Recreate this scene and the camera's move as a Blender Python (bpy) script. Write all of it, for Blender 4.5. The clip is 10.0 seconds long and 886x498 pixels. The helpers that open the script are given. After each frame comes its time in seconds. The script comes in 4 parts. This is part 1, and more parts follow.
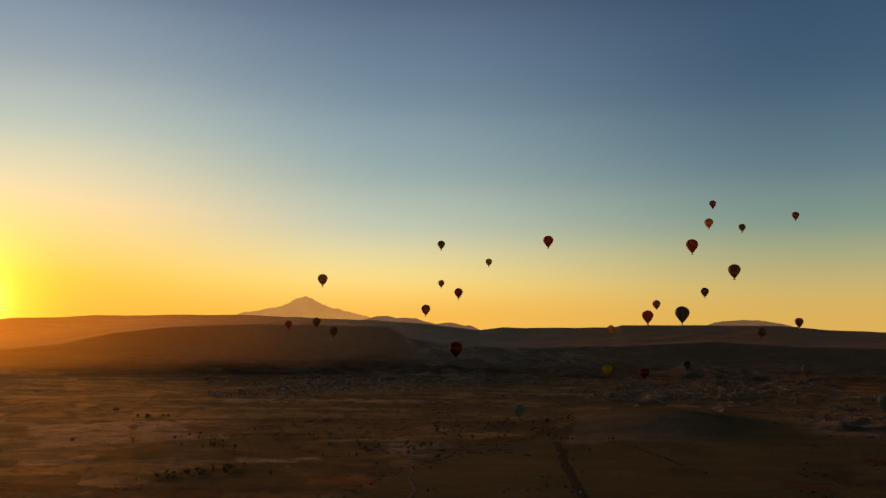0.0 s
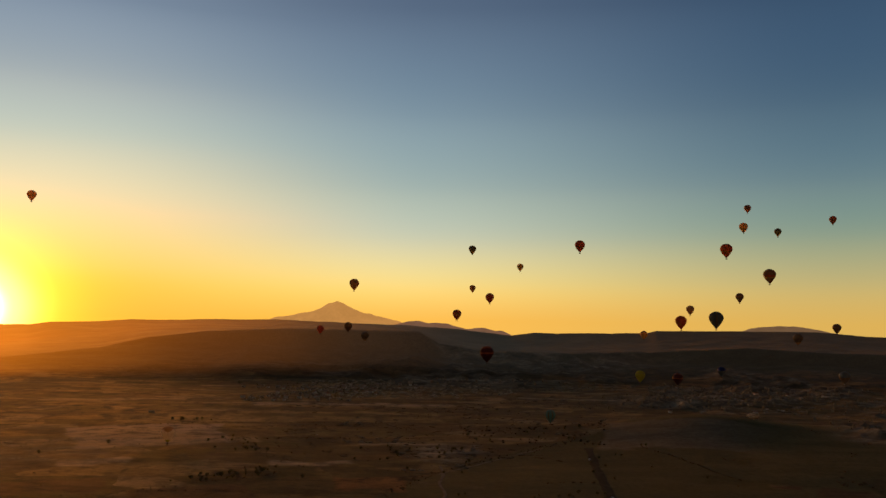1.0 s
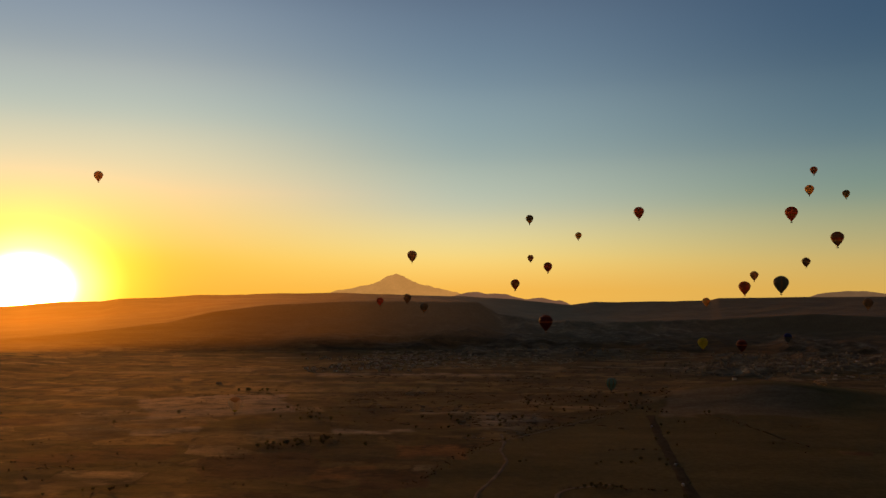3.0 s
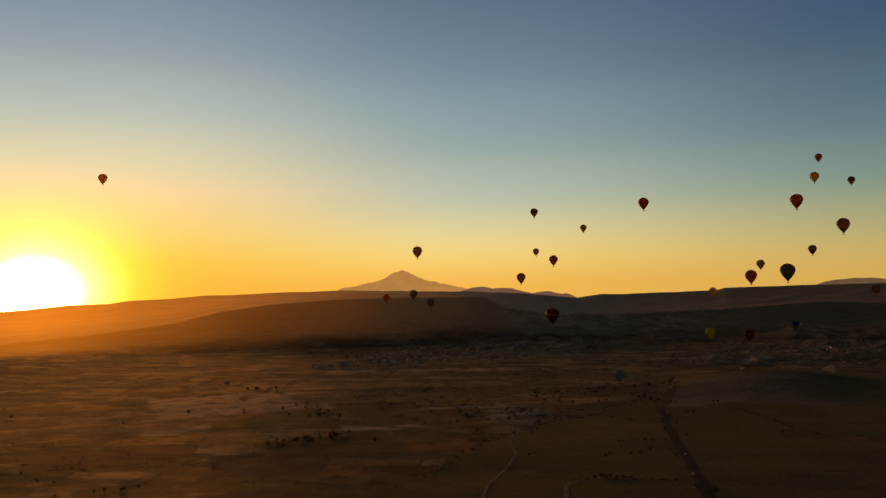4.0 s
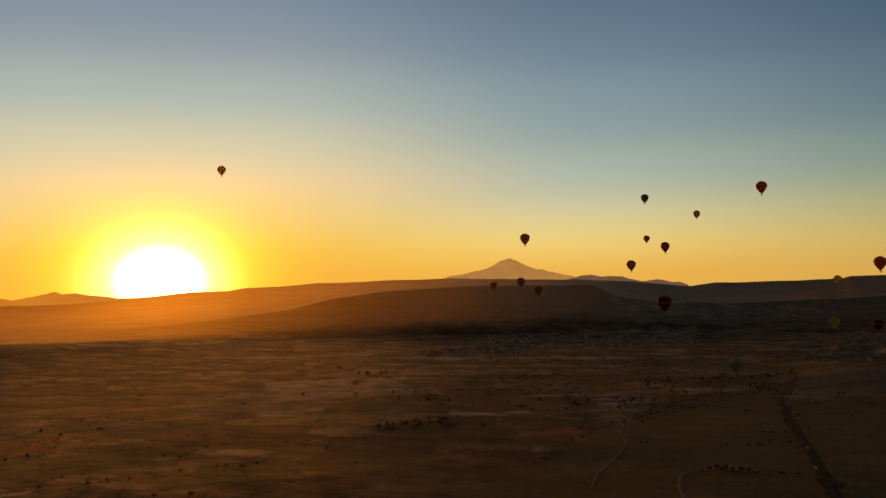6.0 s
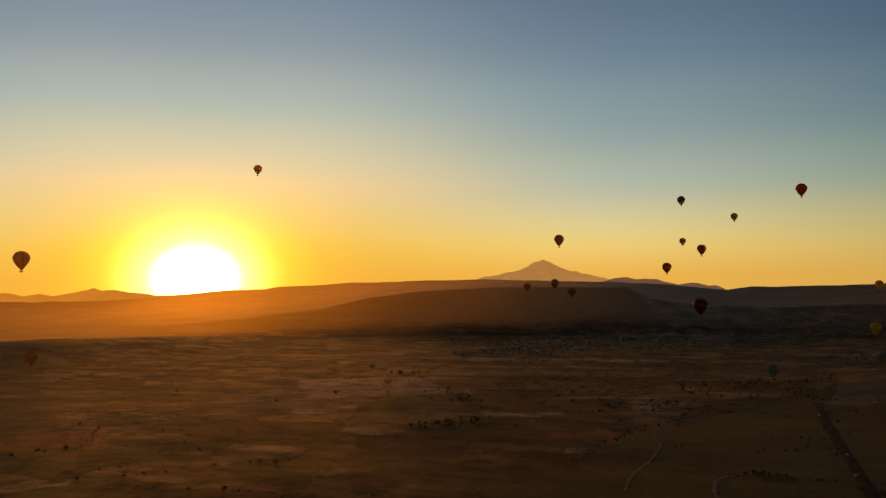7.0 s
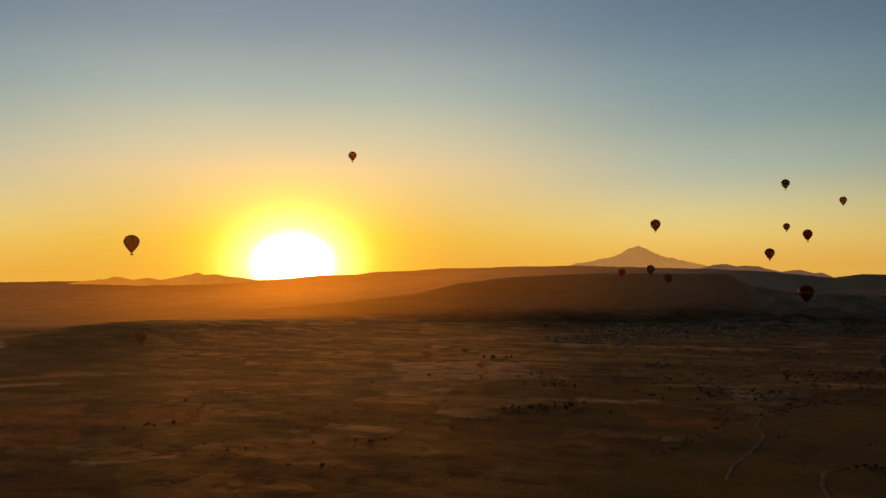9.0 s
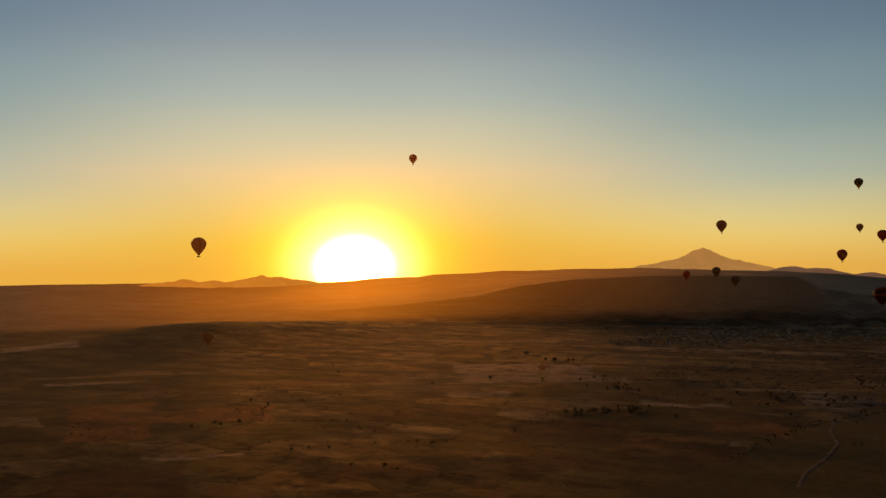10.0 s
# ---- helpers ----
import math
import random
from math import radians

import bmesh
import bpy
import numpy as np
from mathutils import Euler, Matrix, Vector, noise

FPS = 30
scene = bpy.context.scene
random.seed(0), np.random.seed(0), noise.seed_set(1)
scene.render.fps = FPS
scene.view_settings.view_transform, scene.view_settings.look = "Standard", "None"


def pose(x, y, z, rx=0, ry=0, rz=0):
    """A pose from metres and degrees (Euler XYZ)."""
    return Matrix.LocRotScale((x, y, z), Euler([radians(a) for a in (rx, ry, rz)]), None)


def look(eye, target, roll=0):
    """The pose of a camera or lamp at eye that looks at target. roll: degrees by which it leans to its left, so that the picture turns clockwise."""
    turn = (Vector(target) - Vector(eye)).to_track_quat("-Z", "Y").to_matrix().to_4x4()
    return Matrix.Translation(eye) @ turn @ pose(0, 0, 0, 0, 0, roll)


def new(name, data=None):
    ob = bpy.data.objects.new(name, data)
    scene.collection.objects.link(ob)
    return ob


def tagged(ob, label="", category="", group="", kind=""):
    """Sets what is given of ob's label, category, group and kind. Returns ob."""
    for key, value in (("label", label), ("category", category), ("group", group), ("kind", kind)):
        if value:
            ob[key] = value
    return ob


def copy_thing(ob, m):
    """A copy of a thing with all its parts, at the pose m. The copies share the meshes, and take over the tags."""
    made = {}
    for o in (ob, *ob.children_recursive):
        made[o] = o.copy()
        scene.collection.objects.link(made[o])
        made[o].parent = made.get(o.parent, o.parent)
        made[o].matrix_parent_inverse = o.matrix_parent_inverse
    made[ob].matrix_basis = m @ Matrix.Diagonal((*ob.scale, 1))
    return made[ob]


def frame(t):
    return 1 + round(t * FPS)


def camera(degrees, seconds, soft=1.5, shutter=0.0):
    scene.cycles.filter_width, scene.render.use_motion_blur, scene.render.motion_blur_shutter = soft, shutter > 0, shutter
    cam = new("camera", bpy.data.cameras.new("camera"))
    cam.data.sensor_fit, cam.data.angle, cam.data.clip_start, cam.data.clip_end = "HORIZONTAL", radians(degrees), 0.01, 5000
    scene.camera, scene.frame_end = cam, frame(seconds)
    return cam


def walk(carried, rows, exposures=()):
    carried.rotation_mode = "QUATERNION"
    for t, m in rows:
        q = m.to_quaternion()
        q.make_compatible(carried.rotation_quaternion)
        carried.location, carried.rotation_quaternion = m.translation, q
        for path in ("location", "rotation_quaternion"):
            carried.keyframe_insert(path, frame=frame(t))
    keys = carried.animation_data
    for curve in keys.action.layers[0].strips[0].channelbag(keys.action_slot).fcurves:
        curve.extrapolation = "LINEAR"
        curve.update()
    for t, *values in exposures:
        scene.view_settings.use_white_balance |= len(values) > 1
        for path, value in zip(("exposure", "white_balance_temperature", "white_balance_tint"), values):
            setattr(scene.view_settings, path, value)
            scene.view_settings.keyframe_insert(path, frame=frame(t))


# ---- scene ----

EYE = 165.0  # height of the first eye over the valley floor
cam = camera(56.3, 10.0, soft=1.5)
ROWS = [  # seconds, x, y, z from the first eye, turn to the left, tilt up, roll
    (0.0, 0.00, 0.00, 0.00, 0.000, 4.570, 0.560),
    (0.5, 0.50, -0.23, -0.52, 0.646, 4.564, 0.560),
    (1.0, 0.93, -0.41, -1.05, 2.191, 4.914, 0.729),
    (1.5, 1.29, -0.54, -1.59, 3.590, 4.553, 0.810),
    (2.0, 1.57, -0.63, -2.15, 4.251, 3.430, 0.284),
    (2.5, 1.79, -0.68, -2.72, 5.329, 3.013, 0.303),
    (2.7, 1.85, -0.68, -2.96, 5.922, 2.968, 0.226),
    (3.8, 2.01, -0.58, -4.28, 6.257, 2.760, -1.310),
    (4.0, 2.00, -0.54, -4.52, 6.535, 2.648, -1.467),
    (4.5, 1.93, -0.41, -5.15, 7.447, 1.993, -0.970),
    (5.0, 1.78, -0.22, -5.79, 9.277, 1.687, -0.868),
    (5.5, 1.57, 0.00, -6.44, 11.650, 1.543, -1.300),
    (6.0, 1.28, 0.27, -7.11, 13.959, 2.038, -1.399),
    (6.2, 1.14, 0.39, -7.38, 14.680, 2.089, -1.177),
    (7.3, 0.19, 1.19, -8.91, 16.905, 2.225, -0.778),
    (7.5, -0.02, 1.35, -9.20, 17.491, 2.261, -0.803),
    (8.0, -0.59, 1.81, -9.92, 18.961, 1.892, -0.615),
    (8.5, -1.24, 2.30, -10.66, 20.468, 1.745, -0.407),
    (9.0, -1.95, 2.84, -11.41, 22.623, 1.278, -0.501),
    (9.5, -2.74, 3.43, -12.17, 24.982, 1.222, -0.577),
    (10.0, -3.60, 4.06, -12.95, 26.778, 1.507, -0.543),
]
walk(cam, [(t, pose(x, y, EYE + z, 90 + tilt, 0, turn) @ pose(0, 0, 0, 0, 0, roll)) for t, x, y, z, turn, tilt, roll in ROWS],
     [(0.0, 0.12), (0.6, 0.17), (1.5, 0.09), (2.5, 0.06), (4.0, 0.0), (5.5, -0.07), (7.5, -0.12), (10.0, -0.18)])

# ---- sky and sun ----
SUN_AZ, SUN_EL = -32.9, 0.35  # degrees; azimuth to the right of +y


def toward(az, el):
    a, e = radians(az), radians(el)
    return Vector((math.sin(a) * math.cos(e), math.cos(a) * math.cos(e), math.sin(e)))


def ramp_node(nt, stops, low, high, source, curve=""):
    """A colour ramp over source between low and high; stops: (value, (r, g, b))."""
    m = nt.nodes.new("ShaderNodeMapRange")
    m.inputs[1].default_value, m.inputs[2].default_value = low, high
    nt.links.new(source, m.inputs[0])
    r = nt.nodes.new("ShaderNodeValToRGB")
    r.color_ramp.interpolation = curve or ("EASE" if len(stops) < 3 else "CARDINAL" if len(stops) == 8 else "LINEAR")
    while len(r.color_ramp.elements) < len(stops):
        r.color_ramp.elements.new(0.5)
    for el, (v, c) in zip(r.color_ramp.elements, stops):
        el.position, el.color = (v - low) / (high - low), (*c, 1)
    nt.links.new(m.outputs[0], r.inputs[0])
    return r.outputs[0]


def math_node(nt, op, a, b=None):
    n = nt.nodes.new("ShaderNodeMath")
    n.operation = op
    for i, v in enumerate((a, b)):
        if v is None:
            continue
        if isinstance(v, (int, float)):
            n.inputs[i].default_value = v
        else:
            nt.links.new(v, n.inputs[i])
    return n.outputs[0]


def mix_node(nt, fac, a, b, blend="MIX"):
    n = nt.nodes.new("ShaderNodeMix")
    n.data_type, n.blend_type = "RGBA", blend
    for s, v in ((0, fac), (6, a), (7, b)):
        if isinstance(v, (int, float)):
            n.inputs[s].default_value = v
        elif isinstance(v, tuple):
            n.inputs[s].default_value = (*v, 1)
        else:
            nt.links.new(v, n.inputs[s])
    return n.outputs[2]


def build_sky():
    world = bpy.data.worlds.new("dawn_sky")
    scene.world = world
    world.use_nodes = True
    nt = world.node_tree
    nt.nodes.clear()
    out = nt.nodes.new("ShaderNodeOutputWorld")
    bg = nt.nodes.new("ShaderNodeBackground")
    nt.links.new(bg.outputs[0], out.inputs[0])
    tc = nt.nodes.new("ShaderNodeTexCoord")
    sep = nt.nodes.new("ShaderNodeSeparateXYZ")
    nt.links.new(tc.outputs["Generated"], sep.inputs[0])
    el = math_node(nt, "MULTIPLY", math_node(nt, "ARCSINE", sep.outputs[2]), 57.2958)
    az = math_node(nt, "MULTIPLY", math_node(nt, "ARCTAN2", sep.outputs[0], sep.outputs[1]), 57.2958)
    off = math_node(nt, "ABSOLUTE", math_node(nt, "WRAP", math_node(nt, "SUBTRACT", az, SUN_AZ), 180.0))
    off.node.inputs[0].links[0].from_node.inputs[2].default_value = -180.0
    near = ramp_node(nt, [(0, (1.3, 0.48, 0.045)), (3, (1.3, 0.60, 0.105)), (7, (0.96, 0.69, 0.34)), (11, (0.58, 0.58, 0.45)),
                          (15, (0.35, 0.395, 0.405)), (20, (0.18, 0.235, 0.31)), (40, (0.03, 0.045, 0.075)), (90, (0.006, 0.009, 0.017))], 0, 90, el)
    mid = ramp_node(nt, [(0, (0.93, 0.48, 0.075)), (2.5, (0.90, 0.66, 0.22)), (5.5, (0.58, 0.57, 0.395)), (9, (0.35, 0.425, 0.39)),
                         (14, (0.20, 0.28, 0.335)), (21, (0.092, 0.135, 0.205)), (40, (0.016, 0.026, 0.05)), (90, (0.006, 0.009, 0.017))], 0, 90, el)
    far = ramp_node(nt, [(0, (0.66, 0.40, 0.09)), (2.5, (0.50, 0.40, 0.16)), (5.5, (0.255, 0.31, 0.22)), (9, (0.135, 0.207, 0.225)),
                         (14, (0.066, 0.120, 0.176)), (21, (0.034, 0.069, 0.126)), (40, (0.010, 0.018, 0.036)), (90, (0.006, 0.009, 0.017))], 0, 90, el)
    back = ramp_node(nt, [(0, (0.29, 0.19, 0.115)), (10, (0.26, 0.175, 0.11)), (24, (0.088, 0.068, 0.056)), (50, (0.025, 0.025, 0.03)), (90, (0.006, 0.009, 0.017))], 0, 90, el)

    def blend(lo, hi):
        m = nt.nodes.new("ShaderNodeMapRange")
        m.interpolation_type = "SMOOTHSTEP"
        m.inputs[1].default_value, m.inputs[2].default_value = lo, hi
        nt.links.new(off, m.inputs[0])
        return m.outputs[0]

    sky = mix_node(nt, blend(4.0, 30.0), near, mid)
    sky = mix_node(nt, blend(24.0, 58.0), sky, far)
    sky = mix_node(nt, blend(65.0, 150.0), sky, back)
    # the glare of the low sun in dusty air
    up = math_node(nt, "MULTIPLY", math_node(nt, "SUBTRACT", el, SUN_EL), 1.15)
    side = math_node(nt, "MULTIPLY", off, 0.88)
    dist = math_node(nt, "SQRT", math_node(nt, "ADD", math_node(nt, "MULTIPLY", side, side), math_node(nt, "MULTIPLY", up, up)))
    glare = ramp_node(nt, [(0, (1.0, 0.62, 0.24)), (1.5, (0.6, 0.35, 0.095)), (2.4, (0.16, 0.073, 0.016)), (3.0, (0.07, 0.03, 0.010)), (4.2, (0.04, 0.0155, 0.0012)),
                           (5.4, (0.015, 0.0062, 0.0)), (7.5, (0.003, 0.0012, 0.0)), (10.5, (0.0, 0.0, 0.0))], 0, 15, dist, "B_SPLINE")
    sky = mix_node(nt, 1.0, sky, mix_node(nt, 1.0, glare, (40.0, 40.0, 40.0), "MULTIPLY"), "ADD")
    nt.links.new(sky, bg.inputs[0])
    bg.inputs[1].default_value = 1.0


build_sky()
sun = new("sun", bpy.data.lights.new("sun", "SUN"))
sun.data.energy, sun.data.angle, sun.data.color = 2.1, radians(13.0), (1.0, 0.355, 0.06)
sun.matrix_world = look(toward(SUN_AZ, SUN_EL + 4.1) * 1000, (0, 0, 0))


# ---- materials ----
def material(name):
    m = bpy.data.materials.new(name)
    m.use_nodes = True
    nt = m.node_tree
    return m, nt, nt.nodes["Principled BSDF"], nt.nodes["Material Output"]


def noise_node(nt, scale, detail=4.0, rough=0.55, coord=None, stretch=None):
    n = nt.nodes.new("ShaderNodeTexNoise")
    n.inputs["Scale"].default_value, n.inputs["Detail"].default_value, n.inputs["Roughness"].default_value = scale, detail, rough
    if coord is None:
        coord = nt.nodes.new("ShaderNodeTexCoord").outputs["Object"]
    if stretch:
        mp = nt.nodes.new("ShaderNodeMapping")
        mp.inputs["Scale"].default_value = stretch
        nt.links.new(coord, mp.inputs[0])
        coord = mp.outputs[0]
    nt.links.new(coord, n.inputs["Vector"])
    return n.outputs[0]


def bump(nt, bsdf, height, strength=0.4, distance=0.5):
    b = nt.nodes.new("ShaderNodeBump")
    b.inputs["Strength"].default_value, b.inputs["Distance"].default_value = strength, distance
    nt.links.new(height, b.inputs["Height"])
    nt.links.new(b.outputs[0], bsdf.inputs["Normal"])


def plain_material(name, low, high, scale, rough=0.8, metallic=0.0, spec=0.3, grain=0.3, depth=0.02):
    """A surface that varies between two colours at two scales, with fine relief."""
    m, nt, b, _ = material(name)
    c = ramp_node(nt, [(0.3, low), (0.7, high)], 0.0, 1.0, noise_node(nt, scale, 6.0, 0.65))
    fine = noise_node(nt, scale * 9, 3.0)
    dark = ramp_node(nt, [(0.3, (0.72, 0.72, 0.72)), (0.75, (1.1, 1.1, 1.1))], 0.0, 1.0, fine)
    nt.links.new(mix_node(nt, 1.0, c, dark, "MULTIPLY"), b.inputs["Base Color"])
    b.inputs["Roughness"].default_value, b.inputs["Metallic"].default_value = rough, metallic
    b.inputs["Specular IOR Level"].default_value = spec
    bump(nt, b, fine, grain, depth)
    return m


def ground_material(name, distant=False):
    """Valley ground: a patchwork of dry fields, smooth tan slopes, scrub and pale tuff. distant: darker, with
    kilometres of lit haze painted as emission.
    """
    m, nt, b, _ = material(name)
    co = nt.nodes.new("ShaderNodeTexCoord").outputs["Object"]
    att = nt.nodes.new("ShaderNodeAttribute")
    att.attribute_name = "zone"
    zone = nt.nodes.new("ShaderNodeSeparateColor")
    nt.links.new(att.outputs["Color"], zone.inputs[0])
    rock, smooth, scrub, sheen_cut = zone.outputs[0], zone.outputs[1], zone.outputs[2], att.outputs["Alpha"]

    def warped(angle, sx, sy):
        w = nt.nodes.new("ShaderNodeTexNoise")
        w.inputs["Scale"].default_value, w.inputs["Detail"].default_value = 0.012, 3.0
        nt.links.new(co, w.inputs["Vector"])
        ad = nt.nodes.new("ShaderNodeVectorMath")
        ad.operation = "MULTIPLY_ADD"
        ad.inputs[1].default_value = (34, 34, 0)
        nt.links.new(w.outputs["Color"], ad.inputs[0])
        nt.links.new(co, ad.inputs[2])
        mp = nt.nodes.new("ShaderNodeMapping")
        mp.inputs["Rotation"].default_value = (0, 0, radians(angle))
        mp.inputs["Scale"].default_value = (sx, sy, 0.0)
        nt.links.new(ad.outputs[0], mp.inputs[0])
        return mp.outputs[0]

    def cells(vec, feature):
        v = nt.nodes.new("ShaderNodeTexVoronoi")
        v.voronoi_dimensions, v.feature = "2D", feature
        v.inputs["Scale"].default_value = 1.0
        nt.links.new(vec, v.inputs["Vector"])
        return v

    big = warped(12, 1 / 84, 1 / 46)
    fields = cells(big, "F1")
    pick = nt.nodes.new("ShaderNodeSeparateColor")
    nt.links.new(fields.outputs["Color"], pick.inputs[0])
    r = nt.nodes.new("ShaderNodeValToRGB")
    r.color_ramp.interpolation = "CONSTANT"
    tones = [(0.0, (0.17, 0.118, 0.052)), (0.16, (0.10, 0.078, 0.034)), (0.30, (0.21, 0.148, 0.068)), (0.44, (0.145, 0.098, 0.044)),
             (0.56, (0.115, 0.092, 0.037)), (0.70, (0.235, 0.175, 0.095)), (0.80, (0.085, 0.068, 0.03)), (0.90, (0.165, 0.112, 0.048))]
    while len(r.color_ramp.elements) < len(tones):
        r.color_ramp.elements.new(0.5)
    for e, (p, c) in zip(r.color_ramp.elements, tones):
        e.position, e.color = p, (*c, 1)
    nt.links.new(pick.outputs[0], r.inputs[0])
    ground = r.outputs[0]
    # strips within the fields
    strips = cells(warped(20, 1 / 46, 1 / 11), "F1")
    sp = nt.nodes.new("ShaderNodeSeparateColor")
    nt.links.new(strips.outputs["Color"], sp.inputs[0])
    ground = mix_node(nt, 1.0, ground, ramp_node(nt, [(0.0, (0.89, 0.89, 0.88)), (1.0, (1.10, 1.10, 1.09))], 0.0, 1.0, sp.outputs[1]), "MULTIPLY")
    # broken overgrown borders and dark bands of weeds
    edge = cells(big, "DISTANCE_TO_EDGE").outputs["Distance"]
    border = ramp_node(nt, [(0.0, (1, 1, 1)), (0.05, (0, 0, 0))], 0.0, 1.0, math_node(nt, "ADD", edge, math_node(nt, "MULTIPLY", math_node(nt, "SUBTRACT", noise_node(nt, 0.05, 3.0, 0.6, co), 0.45), 0.12)))
    gaps = ramp_node(nt, [(0.46, (0, 0, 0)), (0.62, (0.8, 0.8, 0.8))], 0.0, 1.0, noise_node(nt, 0.013, 3.0, 0.6, co))
    border = math_node(nt, "MULTIPLY", border, gaps)
    bands = ramp_node(nt, [(0.47, (0, 0, 0)), (0.66, (0.65, 0.65, 0.65))], 0.0, 1.0, noise_node(nt, 0.011, 5.0, 0.6, co, (0.55, 1.5, 1)))
    border = math_node(nt, "MAXIMUM", border, bands)
    ground = mix_node(nt, border, ground, (0.06, 0.05, 0.022))
    # smooth slopes of dry grass
    grass = ramp_node(nt, [(0.25, (0.062, 0.060, 0.025)), (0.5, (0.083, 0.078, 0.034)), (0.75, (0.113, 0.104, 0.047))], 0.0, 1.0, noise_node(nt, 0.011, 6.0, 0.6, co, (0.6, 1.6, 1)))
    ground = mix_node(nt, smooth, ground, grass)
    crop = nt.nodes.new("ShaderNodeAttribute")
    crop.attribute_name = "crop"
    row = ramp_node(nt, [(0.3, (0.82, 0.82, 0.82)), (0.7, (1.16, 1.16, 1.16))], 0.0, 1.0, noise_node(nt, 0.04, 5.0, 0.6, co, (0.6, 1.6, 1)))
    ground = mix_node(nt, crop.outputs["Alpha"], ground, mix_node(nt, 1.0, crop.outputs["Color"], row, "MULTIPLY"))
    # scrub
    sc = ramp_node(nt, [(0.48, (0, 0, 0)), (0.62, (1, 1, 1))], 0.0, 1.0, noise_node(nt, 0.03, 6.0, 0.7, co))
    thicket = math_node(nt, "MULTIPLY", sc, scrub)
    ground = mix_node(nt, thicket, ground, (0.05, 0.038, 0.018))
    # pale tuff
    upland = nt.nodes.new("ShaderNodeAttribute")
    upland.attribute_name = "upland"
    steppe = ramp_node(nt, [(0.30, (0.15, 0.095, 0.047)), (0.5, (0.19, 0.125, 0.064)), (0.70, (0.24, 0.165, 0.09))], 0.0, 1.0, noise_node(nt, 0.006, 5.0, 0.5, co, (0.8, 1.3, 1)))
    ground = mix_node(nt, upland.outputs["Fac"], ground, steppe)
    tuff = ramp_node(nt, [(0.36, (0.07, 0.058, 0.037)), (0.5, (0.17, 0.143, 0.10)), (0.64, (0.36, 0.31, 0.225))], 0.0, 1.0, noise_node(nt, 0.016, 8.0, 0.72, co, (0.7, 1.3, 1)))
    ground = mix_node(nt, rock, ground, tuff)
    mottle = ramp_node(nt, [(0.34, (0.62, 0.62, 0.60)), (0.52, (1.0, 1.0, 1.0)), (0.68, (1.4, 1.38, 1.34))], 0.0, 1.0, noise_node(nt, 0.022, 6.0, 0.68, co, (0.7, 1.25, 1)))
    rough_land = math_node(nt, "SUBTRACT", 0.85, math_node(nt, "MULTIPLY", smooth, 0.7))
    ground = mix_node(nt, rough_land, ground, mix_node(nt, 1.0, ground, mottle, "MULTIPLY"))
    speck = ramp_node(nt, [(0.3, (0.8, 0.8, 0.78)), (0.7, (1.15, 1.15, 1.13))], 0.0, 1.0, noise_node(nt, 0.16, 5.0, 0.7, co))
    ground = mix_node(nt, 1.0, ground, speck, "MULTIPLY")
    nt.links.new(ground, b.inputs["Base Color"])
    b.inputs["Roughness"].default_value = 1.0
    b.inputs["Specular IOR Level"].default_value = 0.05
    # sheen of dry stalks and dust, also imitating the orange sun veil
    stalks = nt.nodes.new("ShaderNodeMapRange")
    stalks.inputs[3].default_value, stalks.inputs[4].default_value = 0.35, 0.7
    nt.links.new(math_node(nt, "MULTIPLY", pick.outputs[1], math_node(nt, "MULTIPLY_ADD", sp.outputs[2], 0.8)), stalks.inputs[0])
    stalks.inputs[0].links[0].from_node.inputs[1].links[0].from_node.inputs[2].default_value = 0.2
    # less sheen on rock, on the meadow and away from the sun's azimuth
    bare = math_node(nt, "SUBTRACT", 1.0, math_node(nt, "MULTIPLY", math_node(nt, "MAXIMUM", sheen_cut, rock), 0.85))
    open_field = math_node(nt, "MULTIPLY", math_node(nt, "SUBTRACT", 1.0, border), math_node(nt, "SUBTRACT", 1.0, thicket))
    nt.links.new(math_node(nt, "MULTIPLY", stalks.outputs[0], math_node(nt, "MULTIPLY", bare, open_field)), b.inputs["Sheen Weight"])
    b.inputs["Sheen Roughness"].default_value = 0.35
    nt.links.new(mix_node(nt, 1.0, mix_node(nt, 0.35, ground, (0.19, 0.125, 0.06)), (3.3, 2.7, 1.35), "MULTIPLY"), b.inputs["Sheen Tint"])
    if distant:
        # base colour darkened to sit under the painted haze
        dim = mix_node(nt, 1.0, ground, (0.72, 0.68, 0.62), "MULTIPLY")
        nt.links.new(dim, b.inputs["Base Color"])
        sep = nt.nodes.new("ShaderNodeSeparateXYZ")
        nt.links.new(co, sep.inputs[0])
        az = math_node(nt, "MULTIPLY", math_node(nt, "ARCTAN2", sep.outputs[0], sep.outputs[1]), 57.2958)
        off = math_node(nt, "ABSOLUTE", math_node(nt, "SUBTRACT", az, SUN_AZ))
        # haze painted as emission, most orange below the sun
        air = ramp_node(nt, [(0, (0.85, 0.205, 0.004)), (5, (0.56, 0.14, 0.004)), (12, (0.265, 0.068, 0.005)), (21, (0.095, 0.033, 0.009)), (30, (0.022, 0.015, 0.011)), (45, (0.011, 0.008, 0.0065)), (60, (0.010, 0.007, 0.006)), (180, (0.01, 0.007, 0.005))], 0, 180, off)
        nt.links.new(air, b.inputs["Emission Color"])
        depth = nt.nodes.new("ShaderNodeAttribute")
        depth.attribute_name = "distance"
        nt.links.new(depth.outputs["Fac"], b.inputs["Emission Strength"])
    bump(nt, b, noise_node(nt, 0.35, 6.0, 0.65, co), 0.35, 0.8)
    return m


